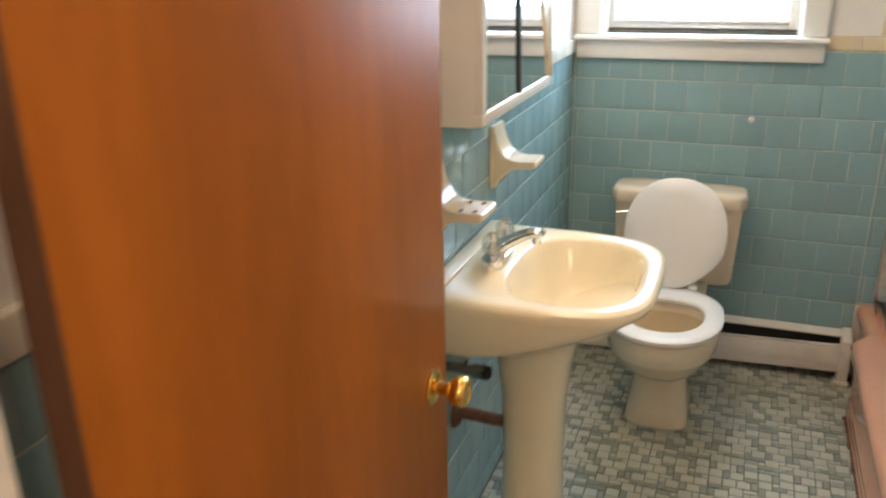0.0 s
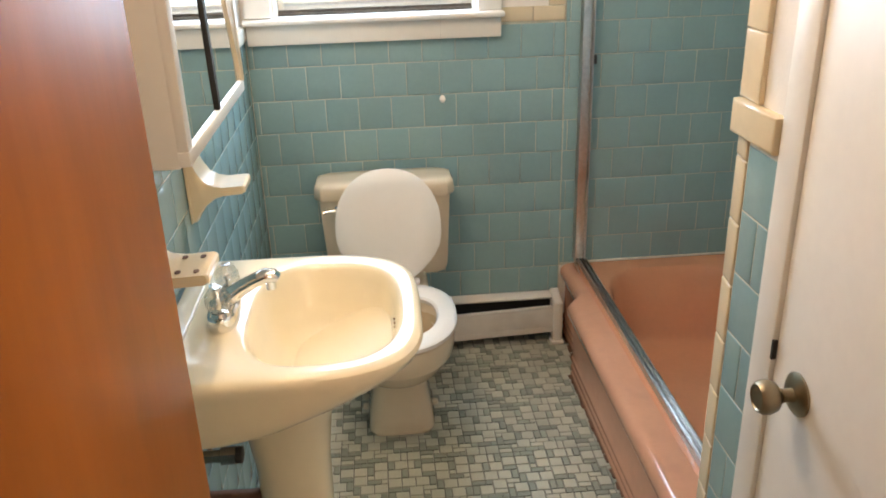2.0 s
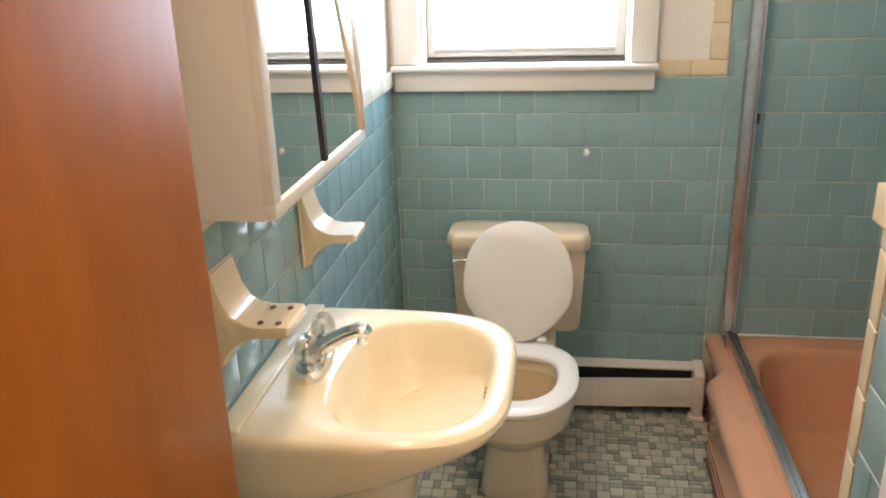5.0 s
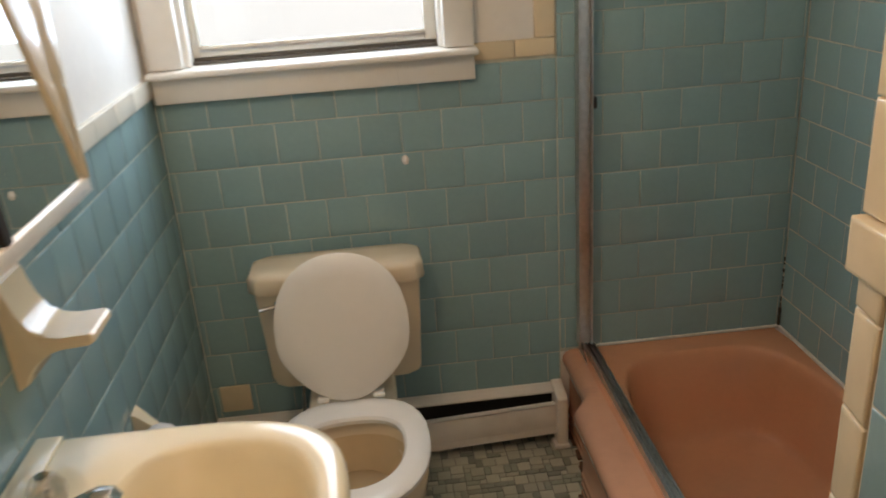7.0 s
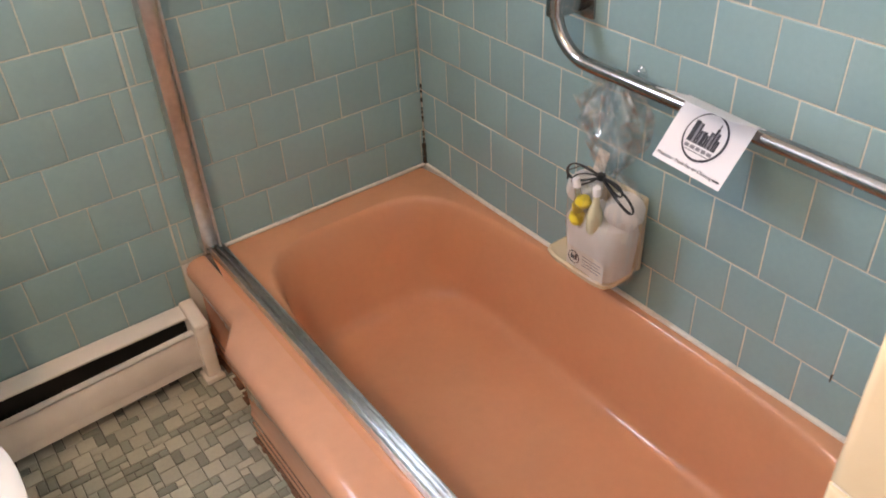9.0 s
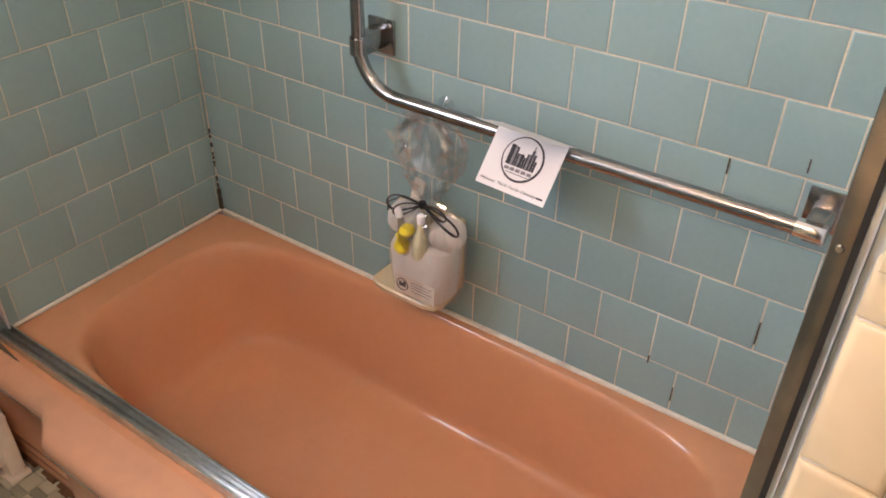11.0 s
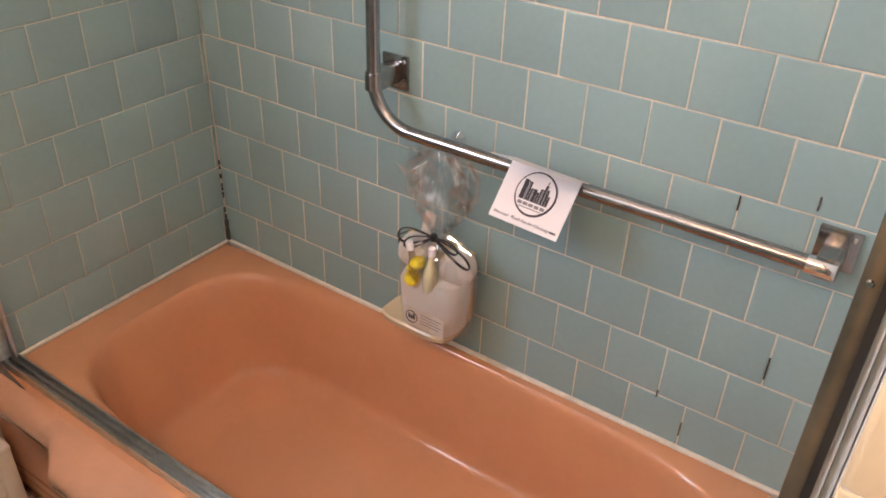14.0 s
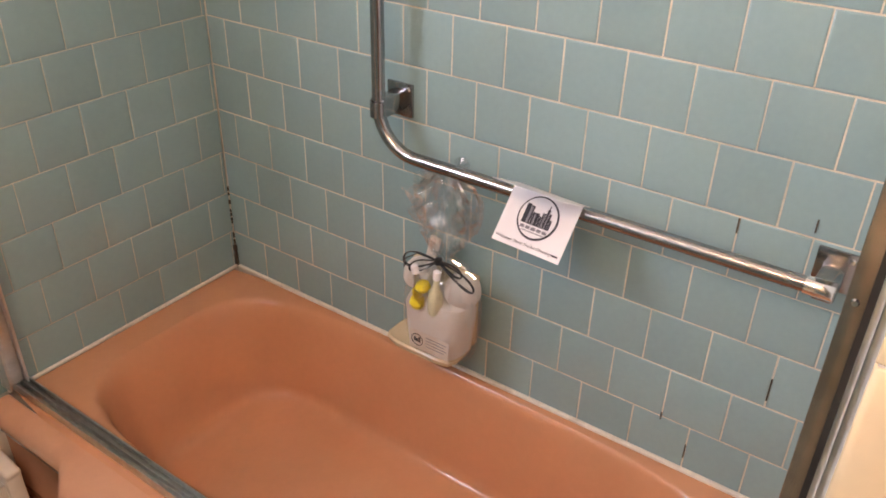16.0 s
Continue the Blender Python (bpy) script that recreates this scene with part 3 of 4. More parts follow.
def crumpled(zs, seed, folds):
    rnd = random.Random(seed)
    out = []
    for z, a, b, amp in zs:
        ph = rnd.uniform(0, 6)
        ring = []
        for i in range(46):
            t = 2 * math.pi * i / 46
            k = 1 + amp * (0.6 * math.sin(folds * t + ph) + 0.6 * math.sin((folds + 4) * t + 2 * ph) + rnd.uniform(-0.9, 0.9))
            ring.append((BX + 0.004 + a * k * math.cos(t), BY + b * k * math.sin(t), BZ + z + rnd.uniform(-.004, .004)))
        out.append(ring)
    return loft(out, cap_first=False, cap_last=False)


part("cellophane", crumpled(((0.004, 0.050, 0.074, 0.02), (0.03, 0.053, 0.078, 0.03), (0.06, 0.055, 0.081, 0.04), (0.085, 0.056, 0.084, 0.04), (0.11, 0.056, 0.086, 0.04), (0.15, 0.054, 0.084, 0.06), (0.185, 0.046, 0.070, 0.07), (0.205, 0.026, 0.036, 0.12), (0.215, 0.011, 0.013, 0.1)), 4, 7), FILM, bag, "clear crinkled cellophane", smooth=False)
part("cellophane_top", crumpled(((0.215, 0.011, 0.013, 0.1), (0.235, 0.018, 0.028, 0.2), (0.250, 0.022, 0.040, 0.2), (0.265, 0.026, 0.050, 0.22), (0.280, 0.028, 0.058, 0.24), (0.296, 0.030, 0.064, 0.24), (0.312, 0.031, 0.069, 0.26), (0.328, 0.032, 0.070, 0.28), (0.345, 0.030, 0.066, 0.3), (0.375, 0.024, 0.044, 0.42), (0.392, 0.016, 0.026, 0.4)), 9, 5), FILMTOP, bag, "clear crinkled cellophane top", smooth=False)
KN = Vector((BX - 0.016, BY - 0.002, BZ + 0.215))


def bow_loop(dy, dz, wide):
    return [KN + Vector((-0.012 * math.sin(t / 2), dy * math.sin(t / 2) ** 1.0 * 1.0, dz * math.sin(t / 2) + wide * math.sin(t))) for t in [2 * math.pi * k / 22 for k in range(23)]]


part("ribbon", tube(bow_loop(0.074, -0.014, 0.017), 0.0032, 8, 0.5), RIBBON, bag)
part("ribbon", tube(bow_loop(-0.090, -0.026, 0.013), 0.0032, 8, 0.5), RIBBON, bag)
part("ribbon", tube([KN, KN + Vector((-0.012, 0.040, 0.010)), KN + Vector((-0.014, 0.070, -0.012)), KN + Vector((-0.010, 0.074, -0.034))], 0.0026, 8, 0.5), RIBBON, bag)
part("ribbon", tube(bow_loop(0.060, -0.030, 0.012), 0.0030, 8, 0.5), RIBBON, bag)
part("ribbon", tube(bow_loop(-0.062, -0.004, 0.010), 0.0030, 8, 0.5), RIBBON, bag)
part("knot", lathe([(0, -0.007), (0.007, -0.006), (0.009, 0), (0.007, 0.006), (0, 0.007)], Matrix.Translation(KN), 12), RIBBON, bag)

part("tissue", moved(box(-0.002, 0.002, -0.012, 0.012, -0.03, 0.03), pose(BX + 0.025, BY + 0.040, BZ + 0.205, 8, 10, 0)), TAGPAPER, bag, "beige paper slip behind the bow", smooth=False)

# ---- clear suction hook above the bar ----
suction = thing("suction_cup", "small clear plastic suction cup on the teal tile", "suction cup")
part("cup", lathe([(0, 0), (0.018, 0), (0.0175, 0.002), (0.010, 0.007), (0.006, 0.010), (0, 0.010)], pose(0.9995, 2.06, 0.77, 0, -90, 0), 20), FILM, suction)
part("nub", lathe([(0, 0.0095), (0.005, 0.0095), (0.006, 0.015), (0.004, 0.019), (0, 0.019)], pose(0.9995, 2.06, 0.77, 0, -90, 0), 12), FILM, suction)

# ---- toilet ----
toilet = thing("toilet", "biscuit porcelain toilet with its white lid raised", "toilet")
TX = -0.298
part("tank", loft([oval(TX - 0.012, 2.628, z, a + 0.010, b, 7, 44) for z, a, b in ((0.365, 0.172, 0.056), (0.368, 0.184, 0.064), (0.39, 0.192, 0.068), (0.55, 0.201, 0.070), (0.651, 0.206, 0.072))]), TOILETCREAM, toilet)
part("tank_lid", loft([oval(TX - 0.012, 2.624, z, a + 0.010, b, 8, 44) for z, a, b in ((0.647, 0.207, 0.074), (0.649, 0.216, 0.080), (0.657, 0.219, 0.083), (0.687, 0.217, 0.082), (0.698, 0.211, 0.077), (0.703, 0.198, 0.068), (0.704, 0.10, 0.04))]), TOILETCREAM, toilet)
handle = part("flush_lever", lathe([(0, 0), (0.013, 0), (0.013, 0.008), (0.008, 0.014), (0, 0.014)], pose(TX - 0.165, 2.560, 0.620, 90, 0, 0), 18), CHROME, toilet)
part("lever_arm", tube([(TX - 0.165, 2.543, 0.620), (TX - 0.187, 2.541, 0.618), (TX - 0.214, 2.538, 0.615)], 0.0085, 10, 0.7), CHROME, handle)
BYC = 2.215
outer = [(0.0, 0.100, 0.150, 0.13, 7, BYC + 0.10), (0.012, 0.105, 0.154, 0.14, 7, BYC + 0.10), (0.05, 0.099, 0.142, 0.14, 6, BYC + 0.10), (0.13, 0.088, 0.122, 0.15, 5, BYC + 0.10), (0.17, 0.092, 0.125, 0.16, 2.8, BYC + 0.09),
         (0.205, 0.112, 0.165, 0.17, 2.4, BYC + 0.06), (0.245, 0.142, 0.190, 0.18, 2.2, BYC + 0.03), (0.285, 0.160, 0.205, 0.19, 2.15, BYC + 0.01), (0.297, 0.164, 0.208, 0.19, 2.15, BYC), (0.305, 0.170, 0.214, 0.20, 2.15, BYC), (0.355, 0.176, 0.220, 0.21, 2.15, BYC), (0.374, 0.174, 0.217, 0.21, 2.15, BYC), (0.380, 0.166, 0.208, 0.20, 2.15, BYC)]
inner = [(0.380, 0.128, 0.160, 0.13, 2.1, BYC), (0.340, 0.124, 0.155, 0.12, 2.1, BYC), (0.27, 0.100, 0.125, 0.10, 2.1, BYC), (0.22, 0.07, 0.09, 0.08, 2.1, BYC)]
part("bowl", loft([oval(TX, cy, z, a, b, n, 44, back=bk) for z, a, b, bk, n, cy in outer] + [oval(TX, cy, z, a, b, n, 44, back=bk) for z, a, b, bk, n, cy in inner]), TOILETCREAM, toilet)
part("bowl_lining", loft([oval(TX, BYC, z, a, b, 2.1, 44, back=bk) for z, a, b, bk in ((0.372, 0.1275, 0.1595, 0.1295), (0.335, 0.1225, 0.1525, 0.118), (0.275, 0.101, 0.126, 0.10), (0.235, 0.08, 0.10, 0.085))], cap_first=False), BOWLIN, toilet, "darker tan inside of the bowl")
part("water", loft([oval(TX, BYC, 0.262, 0.094, 0.118, 2.1, 44, back=0.094), oval(TX, BYC, 0.2622, 0.02, 0.02, 2.1, 44)], cap_first=False), WATER, toilet)
part("deck", box(TX - 0.115, TX + 0.115, 2.36, 2.60, 0.335, 0.376, bevel=0.012, seg=3), TOILETCREAM, toilet)
seat = part("seat", loft([oval(TX, BYC, z, a, b, 2.15, 44, back=bk, nb=2.7) for z, a, b, bk in ((0.384, 0.178, 0.224, 0.200), (0.386, 0.182, 0.228, 0.204), (0.396, 0.182, 0.228, 0.204), (0.402, 0.174, 0.220, 0.196), (0.403, 0.150, 0.190, 0.165), (0.401, 0.128, 0.158, 0.118), (0.394, 0.122, 0.151, 0.112), (0.384, 0.122, 0.151, 0.112), (0.384, 0.178, 0.224, 0.200))], cap_first=False, cap_last=False), SEATWHITE, toilet)
part("seat_bumper", box(TX + 0.055, TX + 0.085, 2.405, 2.435, 0.402, 0.416, bevel=0.005), SEATWHITE, seat)
part("seat_bumper", box(TX - 0.085, TX - 0.055, 2.405, 2.435, 0.402, 0.416, bevel=0.005), SEATWHITE, seat)
lid_rings = [oval(0, 0.185, z, a, b, 2.2, 44, back=bk) for z, a, b, bk in ((0.0, 0.168, 0.176, 0.182), (0.002, 0.176, 0.184, 0.190), (0.010, 0.176, 0.184, 0.190), (0.014, 0.170, 0.178, 0.184), (0.015, 0.12, 0.12, 0.13))]
lid_rings = [[(x * (1 - 0.26 * max(0, (0.13 - y) / 0.13) ** 1.4), y, z) for x, y, z in r] for r in lid_rings]
part("lid", moved(loft(lid_rings), pose(TX - 0.006, 2.418, 0.398, 71.5, 0, 0) @ Matrix.Diagonal((0.96, 1.0, 1, 1))), SEATWHITE, toilet)
for s in (-1, 1):
    part("bolt_cap", lathe([(0, 0), (0.014, 0), (0.012, 0.012), (0, 0.017)], pose(TX + 0.112 * s, 2.33, 0.0), 14), TOILETCREAM, toilet)
part("supply_pipe", tube([(TX - 0.14, 2.62, 0.38), (TX - 0.15, 2.63, 0.25), (TX - 0.17, 2.66, 0.14), (TX - 0.17, 2.74, 0.12)], 0.006, 10), CHROME, toilet)

# ---- baseboard heater ----
heater = thing("baseboard_heater", "cream painted metal baseboard heater along the wall", "heater")
part("back_panel", box(WALL_W + 0.004, 0.285, 2.735, 2.749, 0.02, 0.182, bevel=0.002), HEATER, heater)
part("top_hood", moved(box(WALL_W + 0.004, 0.285, -0.022, 0.022, -0.004, 0.004, bevel=0.002), pose(0, 2.7265, 0.175, 12, 0, 0)), HEATER, heater)
SAG = pose(0.285, 0, 0.09, 0, -2.3, 0) @ pose(-0.285, 0, -0.09)
part("upper_cover", moved(boxes((WALL_W + 0.006, 0.285, 2.668, 2.673, 0.072, 0.149), (WALL_W + 0.006, 0.285, 2.668, 2.690, 0.145, 0.149), bevel=0.001), SAG), HEATER, heater)
part("lower_cover", moved(box(WALL_W + 0.006, 0.285, 2.6715, 2.676, 0.046, 0.071, bevel=0.001), SAG), HEATER, heater)
# fins and back sheet are near black to paint the shade under the hood
part("fin_element", boxes(*((WALL_W + 0.02 + 0.012 * k, WALL_W + 0.022 + 0.012 * k, 2.690, 2.728, 0.06, 0.112) for k in range(80))), DARKGAP, heater, "metal fins coloured near black for the shade", smooth=False)
part("shadow_gap", box(WALL_W + 0.006, 0.284, 2.728, 2.734, 0.02, 0.176), DARKGAP, heater, "near-black sheet for the shade inside the heater", smooth=False)
part("end_cap", boxes((0.283, 0.318, 2.658, 2.748, 0.012, 0.170), bevel=0.008), HEATER, heater)
part("end_cap_top", moved(box(0.283, 0.318, -0.050, 0.044, -0.01, 0.008, bevel=0.007, seg=3), pose(0, 2.705, 0.177, 12, 0, 0)), HEATER, heater)
part("end_foot", box(0.274, 0.322, 2.650, 2.70, 0.001, 0.014, bevel=0.004), HEATER, heater)
tagged(part("wall_patch", box(-0.700, -0.612, 2.738, 2.7485, 0.205, 0.288, bevel=0.003), CREAM), "odd cream tile among the teal tiles", "tile", kind="structure")

# ---- pedestal sink ----
sink = thing("pedestal_sink", "cream porcelain pedestal sink with a chrome tap", "sink")
SY0, SY1, SXB, SXF = 1.205, 1.735, WALL_W + 0.002, -0.252


def sink_ring(z, grow=0.0, count=64):
    """A D-shaped outline, straight at the wall and round at the front, with its points fanned out from the bowl's middle."""
    cy, hy, xm = (SY0 + SY1) / 2, (SY1 - SY0) / 2 + grow, -0.60
    out = []
    for i in range(count):
        t = 2 * math.pi * (i + 0.5) / count
        c, s = math.cos(t), math.sin(t)
        near, far = 0.0, 0.8
        for _ in range(32):
            r = (near + far) / 2
            dx, dy = -0.436 + r * c - xm, r * s
            a, n = (SXF + grow - xm, 3.9) if dx >= 0 else (xm - SXB, 14)
            if abs(dx / a) ** n + abs(dy / hy) ** n > 1:
                far = r
            else:
                near = r
        out.append((-0.436 + near * c, cy + near * s, z))
    return out


CYS = (SY0 + SY1) / 2
def basin_ring(z, k, dx=0.0, n=2.9):
    out = []
    for i in range(64):
        t = 2 * math.pi * (i + 0.5) / 64
        c, s = math.cos(t), math.sin(t)
        a, b = 0.140 * k, 0.199 * k
        r = (abs(c / a) ** n + abs(s / b) ** n) ** (-1 / n)
        out.append((-0.436 + dx + r * c, CYS - 0.006 + r * s * (1 - 0.06 * c), z))
    return out


def under_ring(z, k):
    return [(SXB + (x - SXB) * k[0], CYS + (y - CYS) * k[1], z) for x, y, _ in sink_ring(z)]


part("basin", loft([under_ring(0.672, (0.33, 0.80)), under_ring(0.675, (0.41, 0.90)), under_ring(0.692, (0.56, 0.94)), under_ring(0.722, (0.74, 0.962)), under_ring(0.757, (0.90, 0.982)), under_ring(0.783, (0.985, 0.995)),
                    sink_ring(0.796), sink_ring(0.806, -0.003), sink_ring(0.811, -0.010), sink_ring(0.8125, -0.018),
                    basin_ring(0.8122, 1.07), basin_ring(0.8095, 1.035), basin_ring(0.803, 1.0), basin_ring(0.785, 0.955), basin_ring(0.745, 0.88), basin_ring(0.705, 0.76), basin_ring(0.682, 0.58), basin_ring(0.674, 0.36, -0.01), basin_ring(0.671, 0.12, -0.015)]), SINKCREAM, sink)
part("back_ledge", box(SXB, SXB + 0.040, SY0 + 0.012, SY1 - 0.012, 0.811, 0.820, bevel=0.004, seg=3), SINKCREAM, sink)
PX = -0.530
part("pedestal", loft([oval(PX, CYS, z, a, b, 2.6, 36) for z, a, b in ((0.0, 0.105, 0.118), (0.02, 0.108, 0.120), (0.05, 0.090, 0.100), (0.12, 0.078, 0.084), (0.30, 0.072, 0.076), (0.48, 0.076, 0.082), (0.58, 0.088, 0.100), (0.66, 0.110, 0.130))]), SINKCREAM, sink)
# brown discs paint the shade in the overflow holes
for k in range(3):
    part("overflow_hole", lathe([(0, 0), (0.0024, 0), (0.0024, 0.004), (0, 0.004)], pose(-0.3025, CYS - 0.038 + 0.016 * k, 0.778, 0, -90, 0), 10), RUSTBROWN, sink)
part("drain", lathe([(0, 0), (0.022, 0), (0.020, 0.003), (0.012, 0.001), (0, 0.001)], pose(-0.465, CYS, 0.6715)), CHROME, sink)

faucet = thing("faucet", "chrome basin tap with two clear acrylic handles", "tap")
FX, FY = -0.622, CYS - 0.009
part("base", loft([oval(FX, FY, z, a, b, 3, 36) for z, a, b in ((0.8125, 0.028, 0.078), (0.816, 0.029, 0.079), (0.834, 0.027, 0.076), (0.840, 0.020, 0.068))]), CHROME, faucet)
for s in (-1, 1):
    h = part("handle", lathe([(0, 0), (0.016, 0.001), (0.021, 0.006), (0.0245, 0.016), (0.0235, 0.030), (0.018, 0.040), (0.015, 0.046), (0.010, 0.047), (0, 0.047)], pose(FX, FY + 0.052 * s, 0.846), 10), ACRYLIC, faucet, "clear acrylic handle")
    part("stem", lathe([(0, 0), (0.018, 0), (0.016, 0.008), (0.0045, 0.011), (0.004, 0.034), (0, 0.034)], pose(FX, FY + 0.052 * s, 0.838), 16), CHROME, h)
    part("screw_cap", lathe([(0, 0), (0.009, 0), (0.009, 0.002), (0, 0.002)], pose(FX, FY + 0.052 * s, 0.8935), 14), CHROME, h)
part("spout", loft([[(x + 1.1 * w * math.sin(2 * math.pi * k / 20) * nx, FY + w * 1.35 * math.cos(2 * math.pi * k / 20), z + w * math.sin(2 * math.pi * k / 20) * nz) for k in range(20)]
                    for x, z, w, nx, nz in ((FX - 0.008, 0.834, 0.020, -0.9, 0.4), (FX + 0.012, 0.851, 0.0165, -0.6, 0.8), (FX + 0.036, 0.867, 0.0145, -0.45, 0.9), (FX + 0.062, 0.881, 0.0135, -0.3, 0.95), (FX + 0.082, 0.889, 0.0135, -0.15, 1.0), (FX + 0.098, 0.888, 0.0125, 0.2, 1.0), (FX + 0.105, 0.883, 0.009, 0.5, 0.8))]), CHROME, faucet)
part("aerator", lathe([(0, 0), (0.010, 0), (0.0105, 0.018), (0, 0.018)], pose(FX + 0.090, FY, 0.862), 18), CHROME, faucet)
part("pop_up_rod", lathe([(0, 0), (0.003, 0), (0.003, 0.030), (0.007, 0.034), (0.007, 0.040), (0, 0.043)], pose(FX - 0.018, FY, 0.836), 12), CHROME, faucet)

pipes = thing("sink_plumbing", "tarnished supply valve and pipes under the sink", "plumbing")
part("supply_valve", lathe([(0, 0), (0.012, 0), (0.012, 0.08), (0.017, 0.082), (0.017, 0.11), (0, 0.11)], pose(WALL_W + 0.004, 1.325, 0.590, 0, 90, 0), 16), STEEL, pipes)
part("supply_tube", tube([(WALL_W + 0.06, 1.345, 0.585), (WALL_W + 0.062, 1.35, 0.62), (WALL_W + 0.085, 1.40, 0.66)], 0.006, 10), CHROME, pipes)
part("valve_handle", lathe([(0, 0), (0.016, 0), (0.016, 0.010), (0, 0.010)], pose(WALL_W + 0.115, 1.325, 0.590, 0, 90, 0), 8), DARKGAP, pipes)
part("waste_pipe", tube([(WALL_W + 0.004, 1.44, 0.40), (WALL_W + 0.06, 1.44, 0.40), (WALL_W + 0.10, 1.45, 0.39), (WALL_W + 0.13, 1.46, 0.385)], 0.016, 14), RUSTBROWN, pipes)
part("escutcheon", lathe([(0, 0), (0.042, 0), (0.036, 0.010), (0.022, 0.014), (0, 0.014)], pose(WALL_W + 0.001, 1.44, 0.40, 0, 90, 0)), RUSTBROWN, pipes)

# ---- ceramic wall shelves ----
def ceramic_shelf(y, z, half, depth, holes, label):
    ob = thing("wall_shelf", label, "shelf", group="ceramic shelves beside the sink")
    prof = [(0.001, 0.088), (0.010, 0.088), (0.014, 0.070), (0.022, 0.042), (0.036, 0.018), (0.056, 0.006), (0.080, 0.002), (depth - 0.004, 0.004), (depth, 0.0), (depth, -0.010), (depth - 0.006, -0.014),
            (0.080, -0.016), (0.058, -0.022), (0.038, -0.036), (0.024, -0.053), (0.016, -0.069), (0.010, -0.073), (0.001, -0.073)]
    rings = []
    for k, (s, inset) in enumerate(((-1, 0.004), (-0.93, 0.0), (0.93, 0.0), (1, 0.004))):
        rings.append([(WALL_W + (x if x < 0.002 else x - inset), y + s * half, z + (zz - inset if zz > 0.01 else zz)) for x, zz in prof])
    part("body", loft(rings), SHELFCREAM, ob)
    part("wall_plate", box(WALL_W + 0.0005, WALL_W + 0.006, y - half - 0.004, y + half + 0.004, z - 0.075, z + 0.09, bevel=0.002), SHELFCREAM, ob)
    # no holes are cut: brown discs paint the dark inside them
    if holes:
        for dx in (0.078, 0.108):
            for s in (-1, 1):
                part("toothbrush_hole", loft([oval(WALL_W + dx, y + s * half * 0.62, z + q, 0.005, 0.0065, 2, 14) for q in (0.0032, 0.0046)]), RUSTBROWN, ob)
    return ob


ceramic_shelf(1.306, 0.983, 0.049, 0.130, True, "cream ceramic toothbrush shelf with four holes")
ceramic_shelf(1.765, 0.979, 0.045, 0.122, False, "cream ceramic shelf on the teal tile wall")

# ---- toilet paper holder ----
holder = thing("paper_holder", "white ceramic toilet paper holder with a roll", "paper holder")
for y in (1.985, 2.125):
    part("bracket", loft([[(WALL_W + x, y - hw, z), (WALL_W + x, y + hw, z), (WALL_W + x, y + hw, z + hgt), (WALL_W + x, y - hw, z + hgt)] for x, hw, z, hgt in ((0.0005, 0.020, 0.515, 0.095), (0.010, 0.017, 0.521, 0.083), (0.045, 0.012, 0.525, 0.040), (0.066, 0.011, 0.527, 0.032))]), SHELFCREAM, holder)
roll = tagged(part("paper_roll", lathe([(0.020, 0), (0.040, 0), (0.041, 0.004), (0.041, 0.104), (0.040, 0.108), (0.020, 0.108), (0.020, 0.0)], pose(WALL_W + 0.055, 2.001, 0.543, -90, 0, 0), 28), CLOTH), "white toilet paper roll on the ceramic holder", "paper roll")
part("rod", lathe([(0, 0), (0.010, 0), (0.010, 0.13), (0, 0.13)], pose(WALL_W + 0.055, 1.99, 0.543, -90, 0, 0), 14), CHROME, holder)

# ---- mirrored medicine cabinet ----
cab = thing("medicine_cabinet", "white medicine cabinet with sliding mirror doors", "cabinet")
CF = -0.598
part("body", boxes((WALL_W + 0.002, CF - 0.014, 1.262, 1.832, 1.160, 1.90), bevel=0.002), CABWHITE, cab)
d1 = part("mirror_door", box(CF - 0.013, CF - 0.004, 1.290, 1.549, 1.185, 1.885), MIRROR, cab, "mirror glass", smooth=False)
d2 = part("mirror_door", box(CF - 0.013, CF - 0.004, 1.549, 1.815, 1.185, 1.885), MIRROR, cab, "mirror glass", smooth=False)
part("bottom_rail", box(CF - 0.016, CF + 0.002, 1.262, 1.834, 1.163, 1.186, bevel=0.002), FRAMEWHITE, cab)
part("top_rail", box(CF - 0.016, CF + 0.002, 1.262, 1.834, 1.884, 1.905, bevel=0.002), FRAMEWHITE, cab)
part("near_stile", box(CF - 0.016, CF + 0.002, 1.262, 1.291, 1.186, 1.884, bevel=0.002), CABWHITE, cab)
# tapered cream panel added on the mirror, shaped like a pale reflection
far = [[(CF - 0.004 + dx, 1.834 - w * k, z) for k, dx in ((0, 0), (0, 0.004), (0.30, 0.008), (0.42, 0.003), (0.52, 0.003), (0.68, 0.008), (1.0, 0.004), (1.0, 0))] for z, w in ((1.186, 0.014), (1.25, 0.040), (1.42, 0.125), (1.884, 0.330))]
part("far_door_frame", loft(far), SHELFCREAM, cab, "tapered cream panel standing in for a reflection in the mirror")
part("door_strip", loft([[(CF - 0.004, y0, z), (CF + 0.001, y0, z), (CF + 0.001, y0 + 0.017, z), (CF - 0.004, y0 + 0.017, z)] for y0, z in ((1.538, 1.187), (1.475, 1.883))]), DARKGAP, cab, "black strip between the mirrors")

# small pale knob; its cord and hook are added to hold it
cord = thing("pale_knob", "small pale round knob on an added clear cord", "cord")
part("string", tube([(-0.100, 2.690, 2.09), (-0.101, 2.689, 1.5), (-0.102, 2.688, 0.945)], 0.0007, 6), FILM, cord)
part("knob", lathe([(0, -0.012), (0.006, -0.011), (0.0105, -0.002), (0.008, 0.008), (0.003, 0.012), (0, 0.012)], pose(-0.102, 2.688, 0.935), 12), SEATWHITE, cord)
